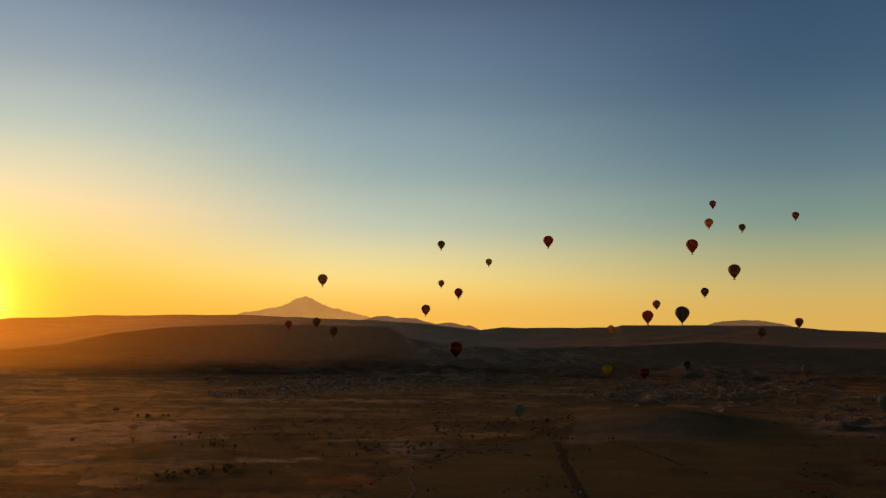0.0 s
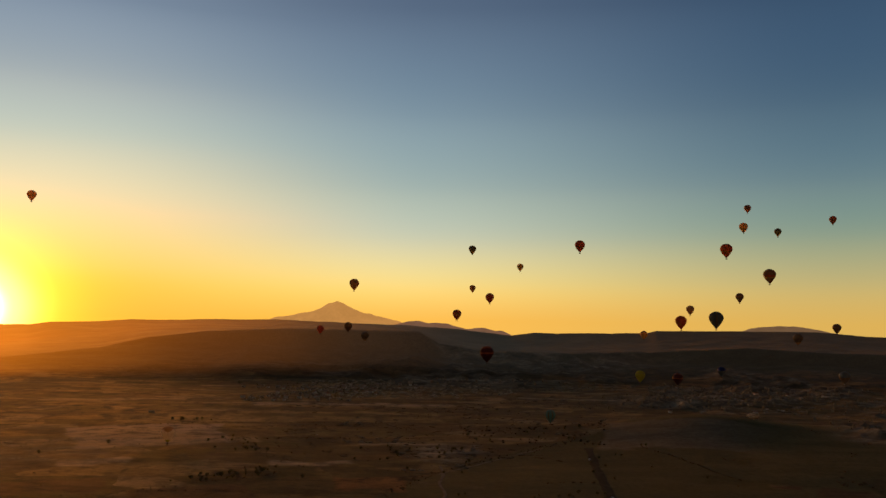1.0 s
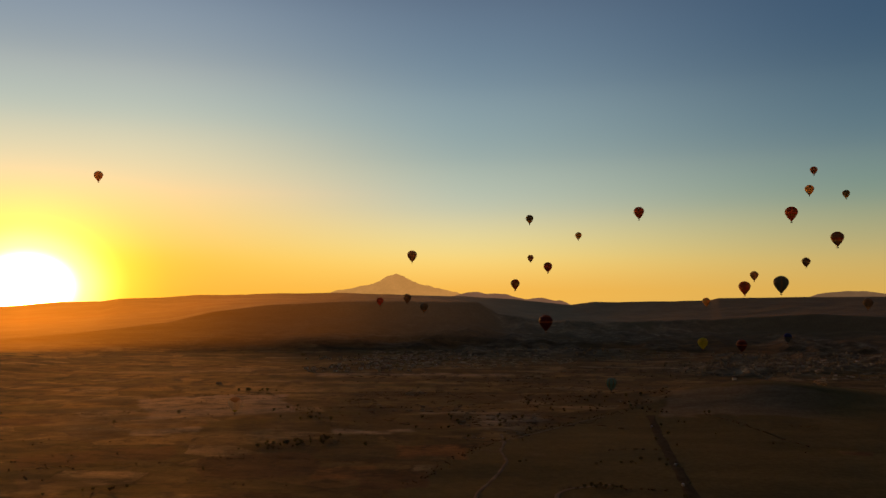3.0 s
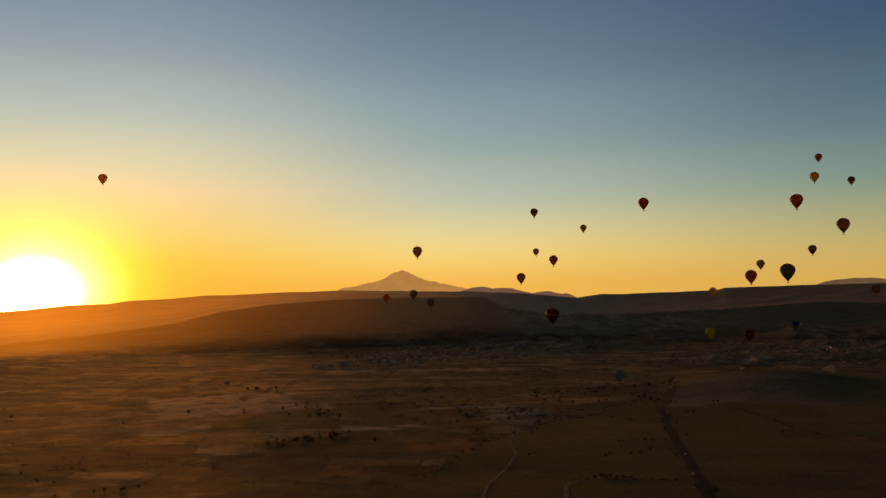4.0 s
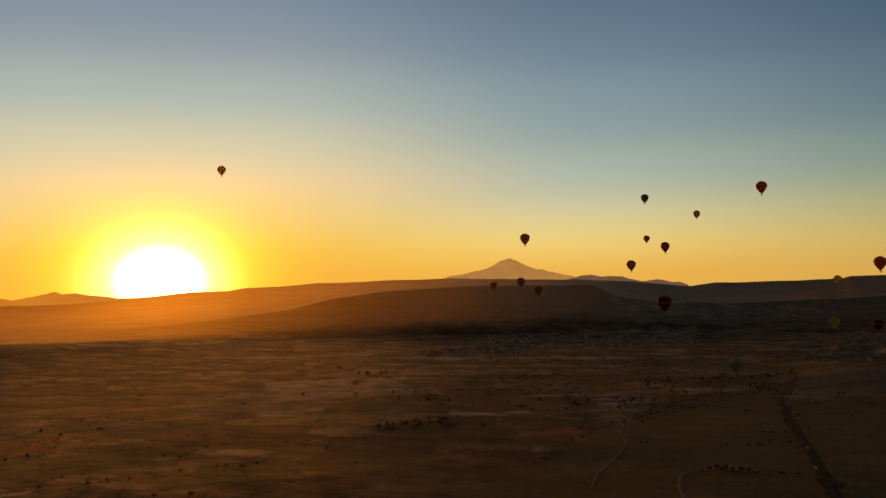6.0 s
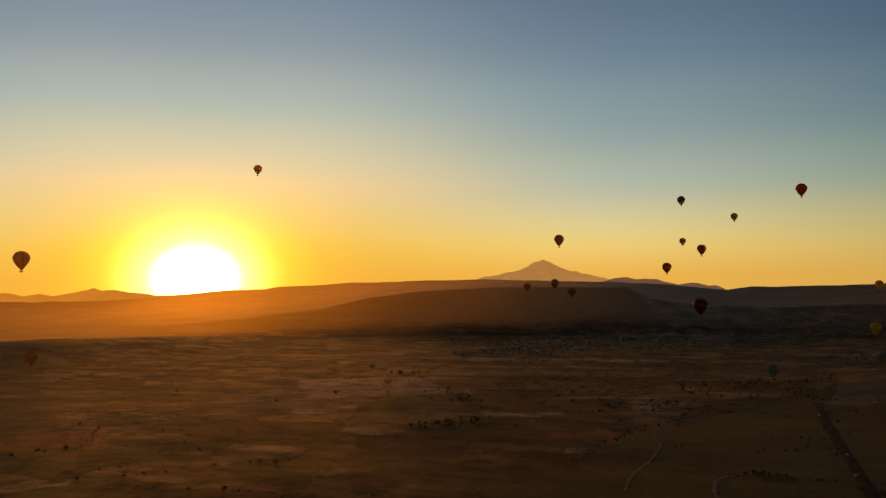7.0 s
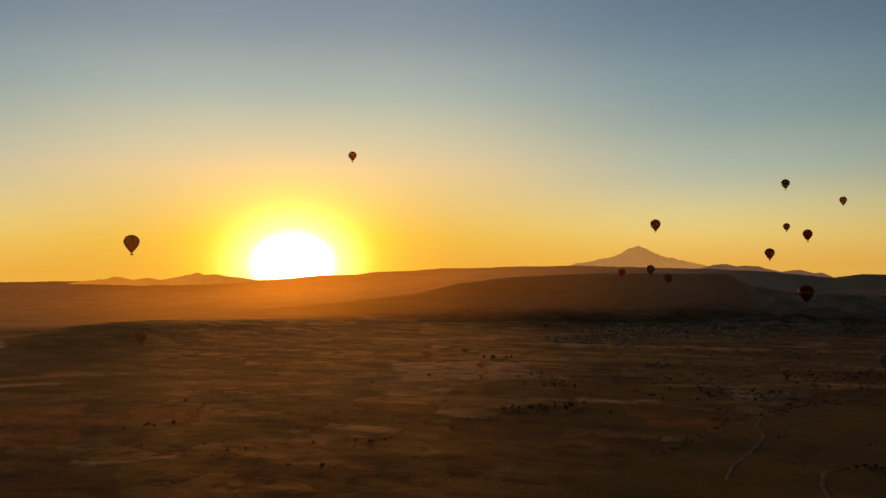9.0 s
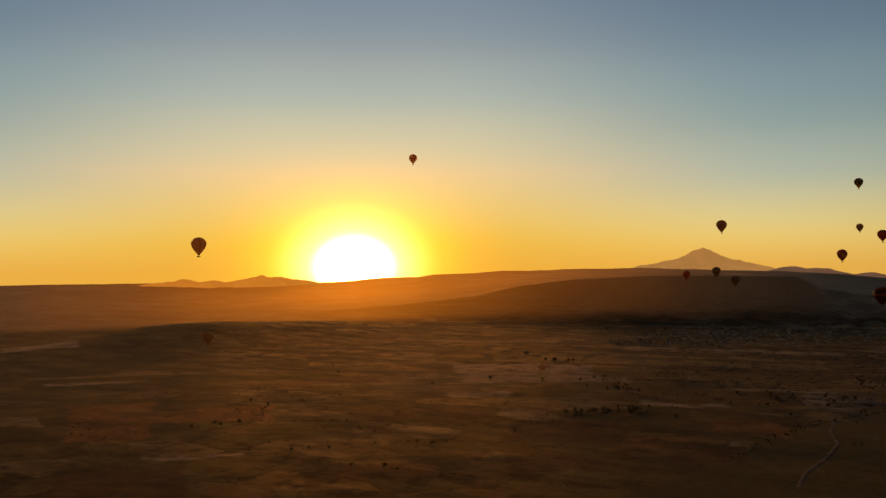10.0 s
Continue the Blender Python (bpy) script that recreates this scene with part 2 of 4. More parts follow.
def painted_haze_material(name, colour, glow, strength):
    """Rock of a far range: a backdrop, its kilometres of lit haze painted as faint emission."""
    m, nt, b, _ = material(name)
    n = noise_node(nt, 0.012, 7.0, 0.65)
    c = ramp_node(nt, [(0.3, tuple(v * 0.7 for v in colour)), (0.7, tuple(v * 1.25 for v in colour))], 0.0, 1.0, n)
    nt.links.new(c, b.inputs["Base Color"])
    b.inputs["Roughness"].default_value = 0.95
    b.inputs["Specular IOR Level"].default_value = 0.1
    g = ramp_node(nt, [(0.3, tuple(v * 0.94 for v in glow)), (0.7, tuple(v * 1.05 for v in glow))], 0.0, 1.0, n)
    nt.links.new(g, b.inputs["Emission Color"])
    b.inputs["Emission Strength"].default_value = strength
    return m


def cloth(name, colour):
    """Thin balloon nylon that lets some light through."""
    m, nt, b, out = material(name)
    n = noise_node(nt, 0.6, 5.0, 0.6)
    c = ramp_node(nt, [(0.3, tuple(v * 0.8 for v in colour)), (0.7, tuple(min(1, v * 1.12) for v in colour))], 0.0, 1.0, n)
    nt.links.new(c, b.inputs["Base Color"])
    b.inputs["Roughness"].default_value = 0.55
    b.inputs["Specular IOR Level"].default_value = 0.25
    bump(nt, b, noise_node(nt, 1.8, 4.0), 0.25, 0.08)
    tr = nt.nodes.new("ShaderNodeBsdfTranslucent")
    nt.links.new(c, tr.inputs[0])
    mx = nt.nodes.new("ShaderNodeMixShader")
    mx.inputs[0].default_value = 0.68
    nt.links.new(b.outputs[0], mx.inputs[1])
    nt.links.new(tr.outputs[0], mx.inputs[2])
    nt.links.new(mx.outputs[0], out.inputs[0])
    return m


GROUND, UPLAND = ground_material("valley_ground"), ground_material("upland_painted_haze", True)
CLOTH = {k: cloth("nylon_" + k, v) for k, v in dict(
    brown=(0.52, 0.33, 0.17), dark=(0.29, 0.20, 0.125), navy=(0.16, 0.175, 0.165), red=(0.55, 0.17, 0.08), maroon=(0.46, 0.17, 0.085),
    orange=(0.72, 0.46, 0.20), amber=(0.95, 0.56, 0.24), yellow=(0.42, 0.41, 0.05), green=(0.25, 0.23, 0.135), cream=(0.86, 0.74, 0.54), blue=(0.03, 0.05, 0.22),
    teal=(0.18, 0.34, 0.34), grey=(0.18, 0.215, 0.235), ochre=(0.62, 0.43, 0.14), plum=(0.11, 0.035, 0.035), sand=(0.24, 0.19, 0.13), russet=(0.42, 0.23, 0.15)).items()}
WICKER = plain_material("wicker", (0.10, 0.06, 0.03), (0.22, 0.14, 0.07), 3.0)
LEATHER = plain_material("dark_leather", (0.03, 0.02, 0.015), (0.06, 0.04, 0.03), 4.0, 0.6)
STEEL = plain_material("burner_steel", (0.35, 0.35, 0.36), (0.5, 0.5, 0.5), 6.0, 0.35, 1.0)
BARK = plain_material("bark", (0.05, 0.035, 0.025), (0.11, 0.08, 0.055), 2.0, 0.95)


def leaf_material(name, low, high, scale):
    """Leaves that let low light through."""
    m, nt, b, out = material(name)
    c = ramp_node(nt, [(0.3, low), (0.7, high)], 0.0, 1.0, noise_node(nt, scale, 5.0, 0.65))
    nt.links.new(c, b.inputs["Base Color"])
    b.inputs["Roughness"].default_value, b.inputs["Specular IOR Level"].default_value = 0.9, 0.1
    tr = nt.nodes.new("ShaderNodeBsdfTranslucent")
    nt.links.new(c, tr.inputs[0])
    mx = nt.nodes.new("ShaderNodeMixShader")
    mx.inputs[0].default_value = 0.6
    nt.links.new(b.outputs[0], mx.inputs[1])
    nt.links.new(tr.outputs[0], mx.inputs[2])
    nt.links.new(mx.outputs[0], out.inputs[0])
    return m


LEAF = leaf_material("dark_leaves", (0.11, 0.10, 0.038), (0.20, 0.175, 0.07), 0.8)
SCRUB = leaf_material("dry_scrub", (0.09, 0.07, 0.035), (0.18, 0.135, 0.075), 0.4)
STONE = plain_material("tuff_block_wall", (0.26, 0.21, 0.155), (0.46, 0.39, 0.30), 0.5, 0.9)
PLASTER = plain_material("worn_plaster", (0.42, 0.37, 0.30), (0.66, 0.60, 0.52), 0.4, 0.9)
TILE = plain_material("clay_roof", (0.16, 0.07, 0.04), (0.28, 0.13, 0.07), 0.9, 0.85)
SLAB = plain_material("concrete_roof", (0.22, 0.19, 0.16), (0.38, 0.34, 0.29), 0.6, 0.9)
GLASS = plain_material("window_glass", (0.02, 0.022, 0.025), (0.04, 0.042, 0.045), 1.0, 0.12, 0.0, 0.6, 0.02)
TIMBER = plain_material("door_timber", (0.09, 0.05, 0.03), (0.16, 0.09, 0.05), 2.0)
DUST = plain_material("pale_dust", (0.17, 0.13, 0.085), (0.27, 0.21, 0.145), 0.08, 1.0, 0.0, 0.02)
LANE = plain_material("dark_lane_soil", (0.055, 0.045, 0.025), (0.095, 0.075, 0.043), 0.09, 1.0, 0.0, 0.02)
TUFF = plain_material("tuff_cone_rock", (0.16, 0.125, 0.08), (0.34, 0.27, 0.18), 0.15, 1.0, 0.0, 0.02)
TUFF_WALL = plain_material("weathered_tuff_walls", (0.27, 0.22, 0.15), (0.56, 0.47, 0.34), 0.12, 1.0, 0.0, 0.02)
PALE_TUFF = plain_material("pale_tuff_ledges", (0.17, 0.135, 0.092), (0.36, 0.295, 0.21), 0.12, 1.0, 0.0, 0.02)
PAINT = plain_material("silver_car_paint", (0.17, 0.17, 0.17), (0.23, 0.23, 0.23), 1.0, 0.35, 0.0, 0.5, 0.02)
RUBBER = plain_material("tyre_rubber", (0.015, 0.015, 0.015), (0.03, 0.03, 0.03), 5.0, 0.9)

# ---- terrain ----


def lattice(ix, iy, seed):
    h = (ix.astype(np.int64) * 374761393 + iy.astype(np.int64) * 668265263 + seed * 974634777) & 0xFFFFFFFF
    h = ((h ^ (h >> 13)) * 1274126177) & 0xFFFFFFFF
    return ((h ^ (h >> 16)) & 0xFFFF) / 65535.0


def value_noise(x, y, seed):
    ix, iy = np.floor(x), np.floor(y)
    fx, fy = x - ix, y - iy
    fx, fy = fx * fx * fx * (fx * (fx * 6 - 15) + 10), fy * fy * fy * (fy * (fy * 6 - 15) + 10)
    a, b = lattice(ix, iy, seed), lattice(ix + 1, iy, seed)
    c, d = lattice(ix, iy + 1, seed), lattice(ix + 1, iy + 1, seed)
    return (a + (b - a) * fx) * (1 - fy) + (c + (d - c) * fx) * fy


def fbm(x, y, size, octaves, seed, ridged=False):
    total, amp, norm = 0.0, 1.0, 0.0
    for o in range(octaves):
        n = value_noise(x / size * 2 ** o + 17.3 * o, y / size * 2 ** o - 9.1 * o, seed + o) * 2 - 1
        total = total + amp * (1 - 2 * np.abs(n) if ridged else n)
        norm += amp
        amp *= 0.5
    return total / norm


def step(lo, hi, v):
    t = np.clip((v - lo) / (hi - lo), 0, 1)
    return t * t * (3 - 2 * t)


# rim of the escarpment and skyline of the plateau: azimuth, elevation from the first eye
RIM = np.array([(-180, -3.2), (-70, -5.2), (-52, -4.7), (-47, -3.9), (-41.5, -3.3), (-37, -3.0), (-30, -2.6), (-24.5, -2.05), (-21.6, -1.4), (-18, -0.96), (-12.7, -0.72),
                (-7, -0.74), (-3.7, -0.78), (-2.3, -1.65), (0, -2.0), (3, -2.2), (12, -2.0), (18, -1.6), (23, -1.8), (28, -1.8), (60, -2.2), (180, -3.2)])
SKYLINE = np.array([(-180, -0.9), (-70, -0.82), (-52, -0.80), (-45.5, -0.80), (-43.5, -0.86), (-41, -0.93), (-38.5, -0.88), (-36.6, -0.90), (-34.2, -0.84), (-32.5, -0.72), (-30.9, -0.57), (-28.6, -0.60), (-27.4, -0.42), (-24.7, -0.36), (-22.7, -0.19), (-20.4, -0.20), (-18.3, -0.14),
                    (-13.5, -0.11), (-9, -0.27), (-4.8, -0.40), (-0.9, -0.63), (2.6, -1.0), (4.2, -0.79), (5.7, -0.84), (8.4, -0.78), (11.7, -0.68), (12.2, -0.54),
                    (17.8, -0.49), (22.1, -0.48), (25, -0.70), (28, -0.79), (60, -0.9), (180, -0.9)])
RIM_R, SKY_R = 2850.0, 4300.0


FIELDS = [  # soil, azimuth from and to, distance from and to
    ("rust", -9.6, -4.6, 822, 887), ("rust", -15.0, -10.6, 745, 790), ("umber", -22.1, -14.8, 758, 860), ("olive", -14.5, -10.4, 884, 964),
    ("olive", -14.5, -11.8, 1097, 1186), ("umber", -22.7, -16.0, 640, 700), ("pale", -13.9, -7.9, 965, 990), ("straw", -3.6, -1.2, 925, 974),
    ("straw", -23.4, -2.1, 1334, 1486), ("sage", -13.7, -4.1, 1191, 1275), ("pale", -54.9, -50.5, 1724, 1893), ("straw", -48.1, -44.9, 1301, 1376),
    ("rust", -51.3, -45.9, 814, 1033), ("pale", -26.7, -22.2, 1000, 1025), ("olive", -53.9, -48.8, 1184, 1396), 
    ("chalk", -25.9, -16.5, 1120, 1330), ("olive", 15.9, 18.4, 1035, 1095), ("straw", -24.5, -17.5, 965, 1000), ("umber", -12.0, -7.0, 700, 770), ("olive", 15.5, 20.0, 905, 955), ("umber", -38.0, -31.0, 1120, 1200),
    ("dust", 8.8, 18.0, 1120, 1290), ("thicket", 6.0, 12.0, 1330, 1450), ("thicket", 0.5, 7.6, 1205, 1320), ("thicket", -5.0, 0.0, 1040, 1110), ("thicket", 11.0, 25.0, 1480, 1600),
    ("umber", 22.3, 25.2, 890, 945), ("umber", 19.3, 21.2, 912, 938), ("thicket", 24.8, 29.5, 930, 1010), ("umber", 27.0, 33.0, 1060, 1130),
    ("straw", -53.5, -41.5, 1318, 1340), ("pale", -52.5, -46.0, 1245, 1262), ("olive", -47.0, -36.0, 1190, 1290), ("straw", -41.0, -30.0, 1010, 1022),
    ("rust", -46.0, -38.5, 880, 960), ("olive", -40.0, -33.0, 760, 850), ("pale", -47.0, -40.0, 715, 724), ("umber", -36.5, -27.5, 600, 660), ("umber", -52.0, -44.0, 600, 690),
    ("thicket", -13.3, -8.8, 1130, 1195), ("thicket", -12.5, -2.5, 1300, 1345), ("pale", -14.5, -1.5, 1595, 1640), ("olive", -14.5, -2.5, 1405, 1455),
    ("thicket", -8.5, -2.0, 1050, 1095), ("pale", -7.5, -2.0, 1115, 1128), ("thicket", -6.0, 2.5, 1480, 1560), ("straw", 1.0, 8.0, 1590, 1625), ("thicket", 2.0, 10.0, 1660, 1740),
    ("pale", 3.0, 15.0, 1790, 1815), ("olive", -22.0, -14.5, 1040, 1085), ("thicket", -17.5, -13.5, 905, 945), ("umber", -33.0, -24.0, 860, 915), ("olive", -31.0, -24.5, 700, 745)]
SOILS = {"rust": (0.24, 0.115, 0.045), "umber": (0.085, 0.05, 0.028), "olive": (0.066, 0.062, 0.023), "pale": (0.46, 0.37, 0.26), "straw": (0.27, 0.19, 0.085),
         "sage": (0.13, 0.105, 0.045), "chalk": (0.33, 0.26, 0.20), "dust": (0.19, 0.155, 0.105), "thicket": (0.066, 0.054, 0.026)}


def field_tint(x, y):
    """Soil colour and its share where a field of one crop or bare soil lies."""
    r, az = np.hypot(x, y), np.degrees(np.arctan2(x, y))
    out = np.zeros((len(x), 4))
    ra, aa = r + 22 * fbm(x, y, 60, 3, 101) + 5 * fbm(x, y, 14, 2, 104), az + 0.8 * fbm(x, y, 70, 3, 102)
    for soil, a0, a1, r0, r1 in FIELDS:
        soft = 4 + 0.004 * r0
        side = 2.6 if soil == "dust" else 0.25
        w = step(a0 - 0.25, a0 + 0.25, aa) * step(a1 + side, a1 - side, aa) * step(r0 - soft, r0 + soft, ra) * step(r1 + soft, r1 - soft, ra) * (0.6 if soil in ("pale", "straw") else 0.8)
        out[:, :3] = out[:, :3] * (1 - w[:, None]) + np.array(SOILS[soil]) * w[:, None]
        out[:, 3] = np.maximum(out[:, 3] * (1 - w), w)
    out[:, :3] /= np.maximum(out[:, 3:], 1e-4)
    return out


MEADOW = np.array([(-60, 200), (-20, 470), (-16, 560), (-12, 630), (-8.6, 711), (-3.8, 876), (0.3, 985), (4, 1110), (7.4, 1190), (8.8, 1235), (11.4, 1370), (14, 1440), (23, 1430), (40, 1400)])


def meadow(x, y):
    """Share of the smooth slopes, kept short by grazing, this side of the scrubby valley."""
    r, az = np.hypot(x, y), np.degrees(np.arctan2(x, y))
    lim = np.interp(az, MEADOW[:, 0], MEADOW[:, 1]) + 14 * fbm(x, y, 80, 3, 46)
    return step(lim + 14, lim - 14, r)


def zones(x, y):
    """Shares of pale rock, smooth dry grass and scrub at places of the plan."""
    r, az = np.hypot(x, y), np.degrees(np.arctan2(x, y))
    n = fbm(x, y, 260, 4, 40)
    rock = step(-10, -5, az) * step(16, 10, az) * step(1950, 2250, r) * step(3000, 2700, r) * step(-0.35, 0.0, n)
    rock = np.maximum(rock, step(7, 13, az) * step(1520, 1750, r + 160 * n) * step(2900, 2500, r) * step(-0.25, 0.1, n))
    rock = np.maximum(rock, step(22, 25, az) * step(1250, 1380, r + 200 * n) * step(2900, 2500, r) * step(-0.3, 0.1, n))
    rock = np.maximum(rock, step(-4.5, -2.8, az) * step(3.0, 0.0, az) * step(820, 900, r) * step(1180, 1050, r) * step(0.0, 0.3, fbm(x, y, 90, 3, 44)))
    rock = np.maximum(rock, 0.12 * step(25.6, 26.4, az) * step(30, 28.5, az) * step(850, 890, r) * step(1090, 1040, r) * step(-0.1, 0.2, fbm(x, y, 70, 3, 47)))
    rock = np.maximum(rock, 0.55 * step(-17, -13, az) * step(-3, -6, az) * step(2200, 2350, r) * step(2800, 2650, r) * step(0.0, 0.3, fbm(x, y, 130, 4, 48)))
    pale = step(-33, -29, az) * step(-15.5, -18.5, az) * step(960, 1010, r) * step(1290, 1190, r) * step(-0.5, -0.1, fbm(x, y, 120, 3, 45))
    rock = np.maximum(rock, 0.3 * pale)
    smooth = meadow(x, y)
    smooth = np.maximum(smooth, step(2550, 2750, r))
    smooth = np.maximum(smooth, step(-38, -44, az) * 0.55 * step(500, 1500, r))
    scrub = np.clip(0.72 + 0.6 * fbm(x, y, 400, 3, 50), 0, 1) * (1 - 0.85 * smooth)
    return rock, smooth, scrub


SPUR = np.array([(-180, 1750, 0), (-66, 1650, 0), (-56, 1700, 3), (-52.5, 1800, 9), (-49.3, 1950, 17), (-46.5, 2050, 30), (-42, 2150, 34), (-36, 2250, 20), (-30, 2300, 0), (180, 2300, 0)], float)


def height(x, y):
    x, y = np.asarray(x, float), np.asarray(y, float)
    r, az = np.hypot(x, y), np.degrees(np.arctan2(x, y))
    rock, smooth, _ = zones(x, y)
    sunny = step(-6, -16, az)
    z = 5.0 * fbm(x, y, 500, 2, 1) + (1.6 - 1.0 * sunny) * fbm(x, y, 90, 3, 5)
    # long shaded spur before the far plain
    spur_r = np.interp(az, SPUR[:, 0], SPUR[:, 1]) + 40 * fbm(x, y, 300, 3, 77)
    off = r - spur_r
    z = z + np.interp(az, SPUR[:, 0], SPUR[:, 2]) * (1 + 0.10 * fbm(x, y, 160, 3, 78)) * np.exp(-(off / np.where(off < 0, 330, 170)) ** 2)
    # rounded hill with dry fields
    z = z + 24 * np.exp(-(((x - 335) / 155) ** 2 + ((y - 1275) / 115) ** 2))
    z = z + 9 * np.exp(-(((x - 700) / 260) ** 2 + ((y - 1180) / 190) ** 2))
    rim_r = RIM_R + 160 * fbm(x, y, 900, 3, 11)
    sunward = step(-26, -31, az) * step(-90, -70, az)
    rim_z = EYE + RIM_R * np.tan(np.radians(np.interp(az, RIM[:, 0], RIM[:, 1])))
    rim_z = np.where(sunward > 0, np.maximum(rim_z, -6.0), rim_z)
    edge = SKY_R + 430 * sunward
    sky_z = EYE + edge * np.tan(np.radians(np.interp(az, SKYLINE[:, 0], SKYLINE[:, 1]) + 0.035 * fbm(az, az * 0, 1.6, 4, 17)))
    foot = 540
    up = np.clip((r - (rim_r - foot)) / foot, 0, 1)
    soft = step(-4, -22, az)
    gully = fbm(x, y, 210, 4, 21, True) * (1 - 0.75 * soft)
    scarp = 0.62 * up ** 1.7 + 0.38 * step(0.82, 0.98, up + 0.05 * gully)
    scarp = scarp * (1 - soft) + soft * up ** 1.35
    scarp = np.clip(scarp + (0.42 - 0.12 * soft) * gully * up * (1 - up) * 2, 0, 1)
    z = z * (1 - up) + rim_z * scarp
    far = np.clip((r - rim_r) / (edge - rim_r), 0, 1)
    roll = (14 * fbm(x, y, 420, 5, 31) + 9 * fbm(x, y, 160, 4, 35, True)) * far * (1 - far) * (3 - 2.4 * soft)
    dip = (14 - 11 * soft + 26 * step(-6, -1, az)) * (1 - sunward) * np.sin(np.pi * far)
    z = np.where(r > rim_r, rim_z * scarp + (sky_z - rim_z * scarp) * ((0.25 + 0.4 * soft) * far + (0.75 - 0.4 * soft) * far ** 2.4) + roll - dip, z)
    z = np.where(r > edge, sky_z - (r - edge) * 0.02, z)
    # tuff ridges and cones
    z = z + rock * (1 - step(3300, 3600, r)) * np.where(r > 1300, 1, 0.2) * (9 * fbm(x, y, 75, 4, 61, True) + 7 * np.maximum(0, fbm(x, y, 28, 2, 66)))
    return z


def build_ground(name, r, mat, label):
    az = np.radians(np.concatenate([np.arange(-64, 36, 0.14), np.arange(36, 296, 2.6)]))
    R, A = np.meshgrid(r, az, indexing="ij")
    x, y = (R * np.sin(A)).ravel(), (R * np.cos(A)).ravel()
    co = np.stack([x, y, height(x, y)], 1).astype(np.float32)
    nr, na = len(r), len(az)
    i = (np.arange(nr - 1)[:, None] * na + np.arange(na)[None]).ravel()
    j = (np.arange(nr - 1)[:, None] * na + (np.arange(na)[None] + 1) % na).ravel()
    quads = np.stack([i, i + na, j + na, j], 1)[:, ::-1].astype(np.int32)
    me = bpy.data.meshes.new(name)
    me.vertices.add(len(co))
    me.vertices.foreach_set("co", co.ravel())
    me.loops.add(quads.size)
    me.loops.foreach_set("vertex_index", quads.ravel())
    me.polygons.add(len(quads))
    me.polygons.foreach_set("loop_start", np.arange(0, quads.size, 4, dtype=np.int32))
    me.polygons.foreach_set("use_smooth", np.ones(len(quads), bool))
    me.update(calc_edges=True)
    at = me.attributes.new("zone", "FLOAT_COLOR", "POINT")
    rock, smooth, scrub = zones(x, y)
    # alpha: sheen cut on the meadow and by azimuth, leaving the sunward fields shining
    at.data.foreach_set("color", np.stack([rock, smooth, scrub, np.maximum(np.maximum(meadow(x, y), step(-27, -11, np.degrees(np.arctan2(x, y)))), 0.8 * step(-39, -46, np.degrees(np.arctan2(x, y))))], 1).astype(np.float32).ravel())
    tint = me.attributes.new("crop", "FLOAT_COLOR", "POINT")
    tint.data.foreach_set("color", field_tint(x, y).astype(np.float32).ravel())
    up = me.attributes.new("upland", "FLOAT", "POINT")
    rr, aa = np.hypot(x, y), np.degrees(np.arctan2(x, y))
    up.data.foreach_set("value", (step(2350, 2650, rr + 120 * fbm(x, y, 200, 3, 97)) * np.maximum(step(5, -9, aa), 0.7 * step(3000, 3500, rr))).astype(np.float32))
    # strength of the painted haze, rising with distance
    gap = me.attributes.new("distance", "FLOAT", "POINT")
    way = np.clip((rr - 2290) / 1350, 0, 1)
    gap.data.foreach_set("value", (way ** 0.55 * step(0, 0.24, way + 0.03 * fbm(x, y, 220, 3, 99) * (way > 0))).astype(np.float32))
    me.materials.append(mat)
    return tagged(new(name, me), label, "ground", kind="structure")


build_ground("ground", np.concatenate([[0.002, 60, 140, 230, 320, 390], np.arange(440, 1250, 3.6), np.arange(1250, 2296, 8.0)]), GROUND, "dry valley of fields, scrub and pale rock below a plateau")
build_ground("backdrop_plateau", np.concatenate([np.arange(2290, 3100, 8.0), np.arange(3100, 4860, 16.0)]), UPLAND, "distant dry plateau in painted morning haze")


def mesh_object(name, bm, mats, smooth=False):
    me = bpy.data.meshes.new(name)
    bm.normal_update()
    bm.to_mesh(me)
    bm.free()
    for m in mats:
        me.materials.append(m)
    if smooth:
        me.polygons.foreach_set("use_smooth", np.ones(len(me.polygons), bool))
    return new(name, me)


def part(name, bm, mat, parent, label="", smooth=False):
    ob = mesh_object(name, bm, mat if isinstance(mat, list) else [mat], smooth)
    ob.parent = parent
    return tagged(ob, label)


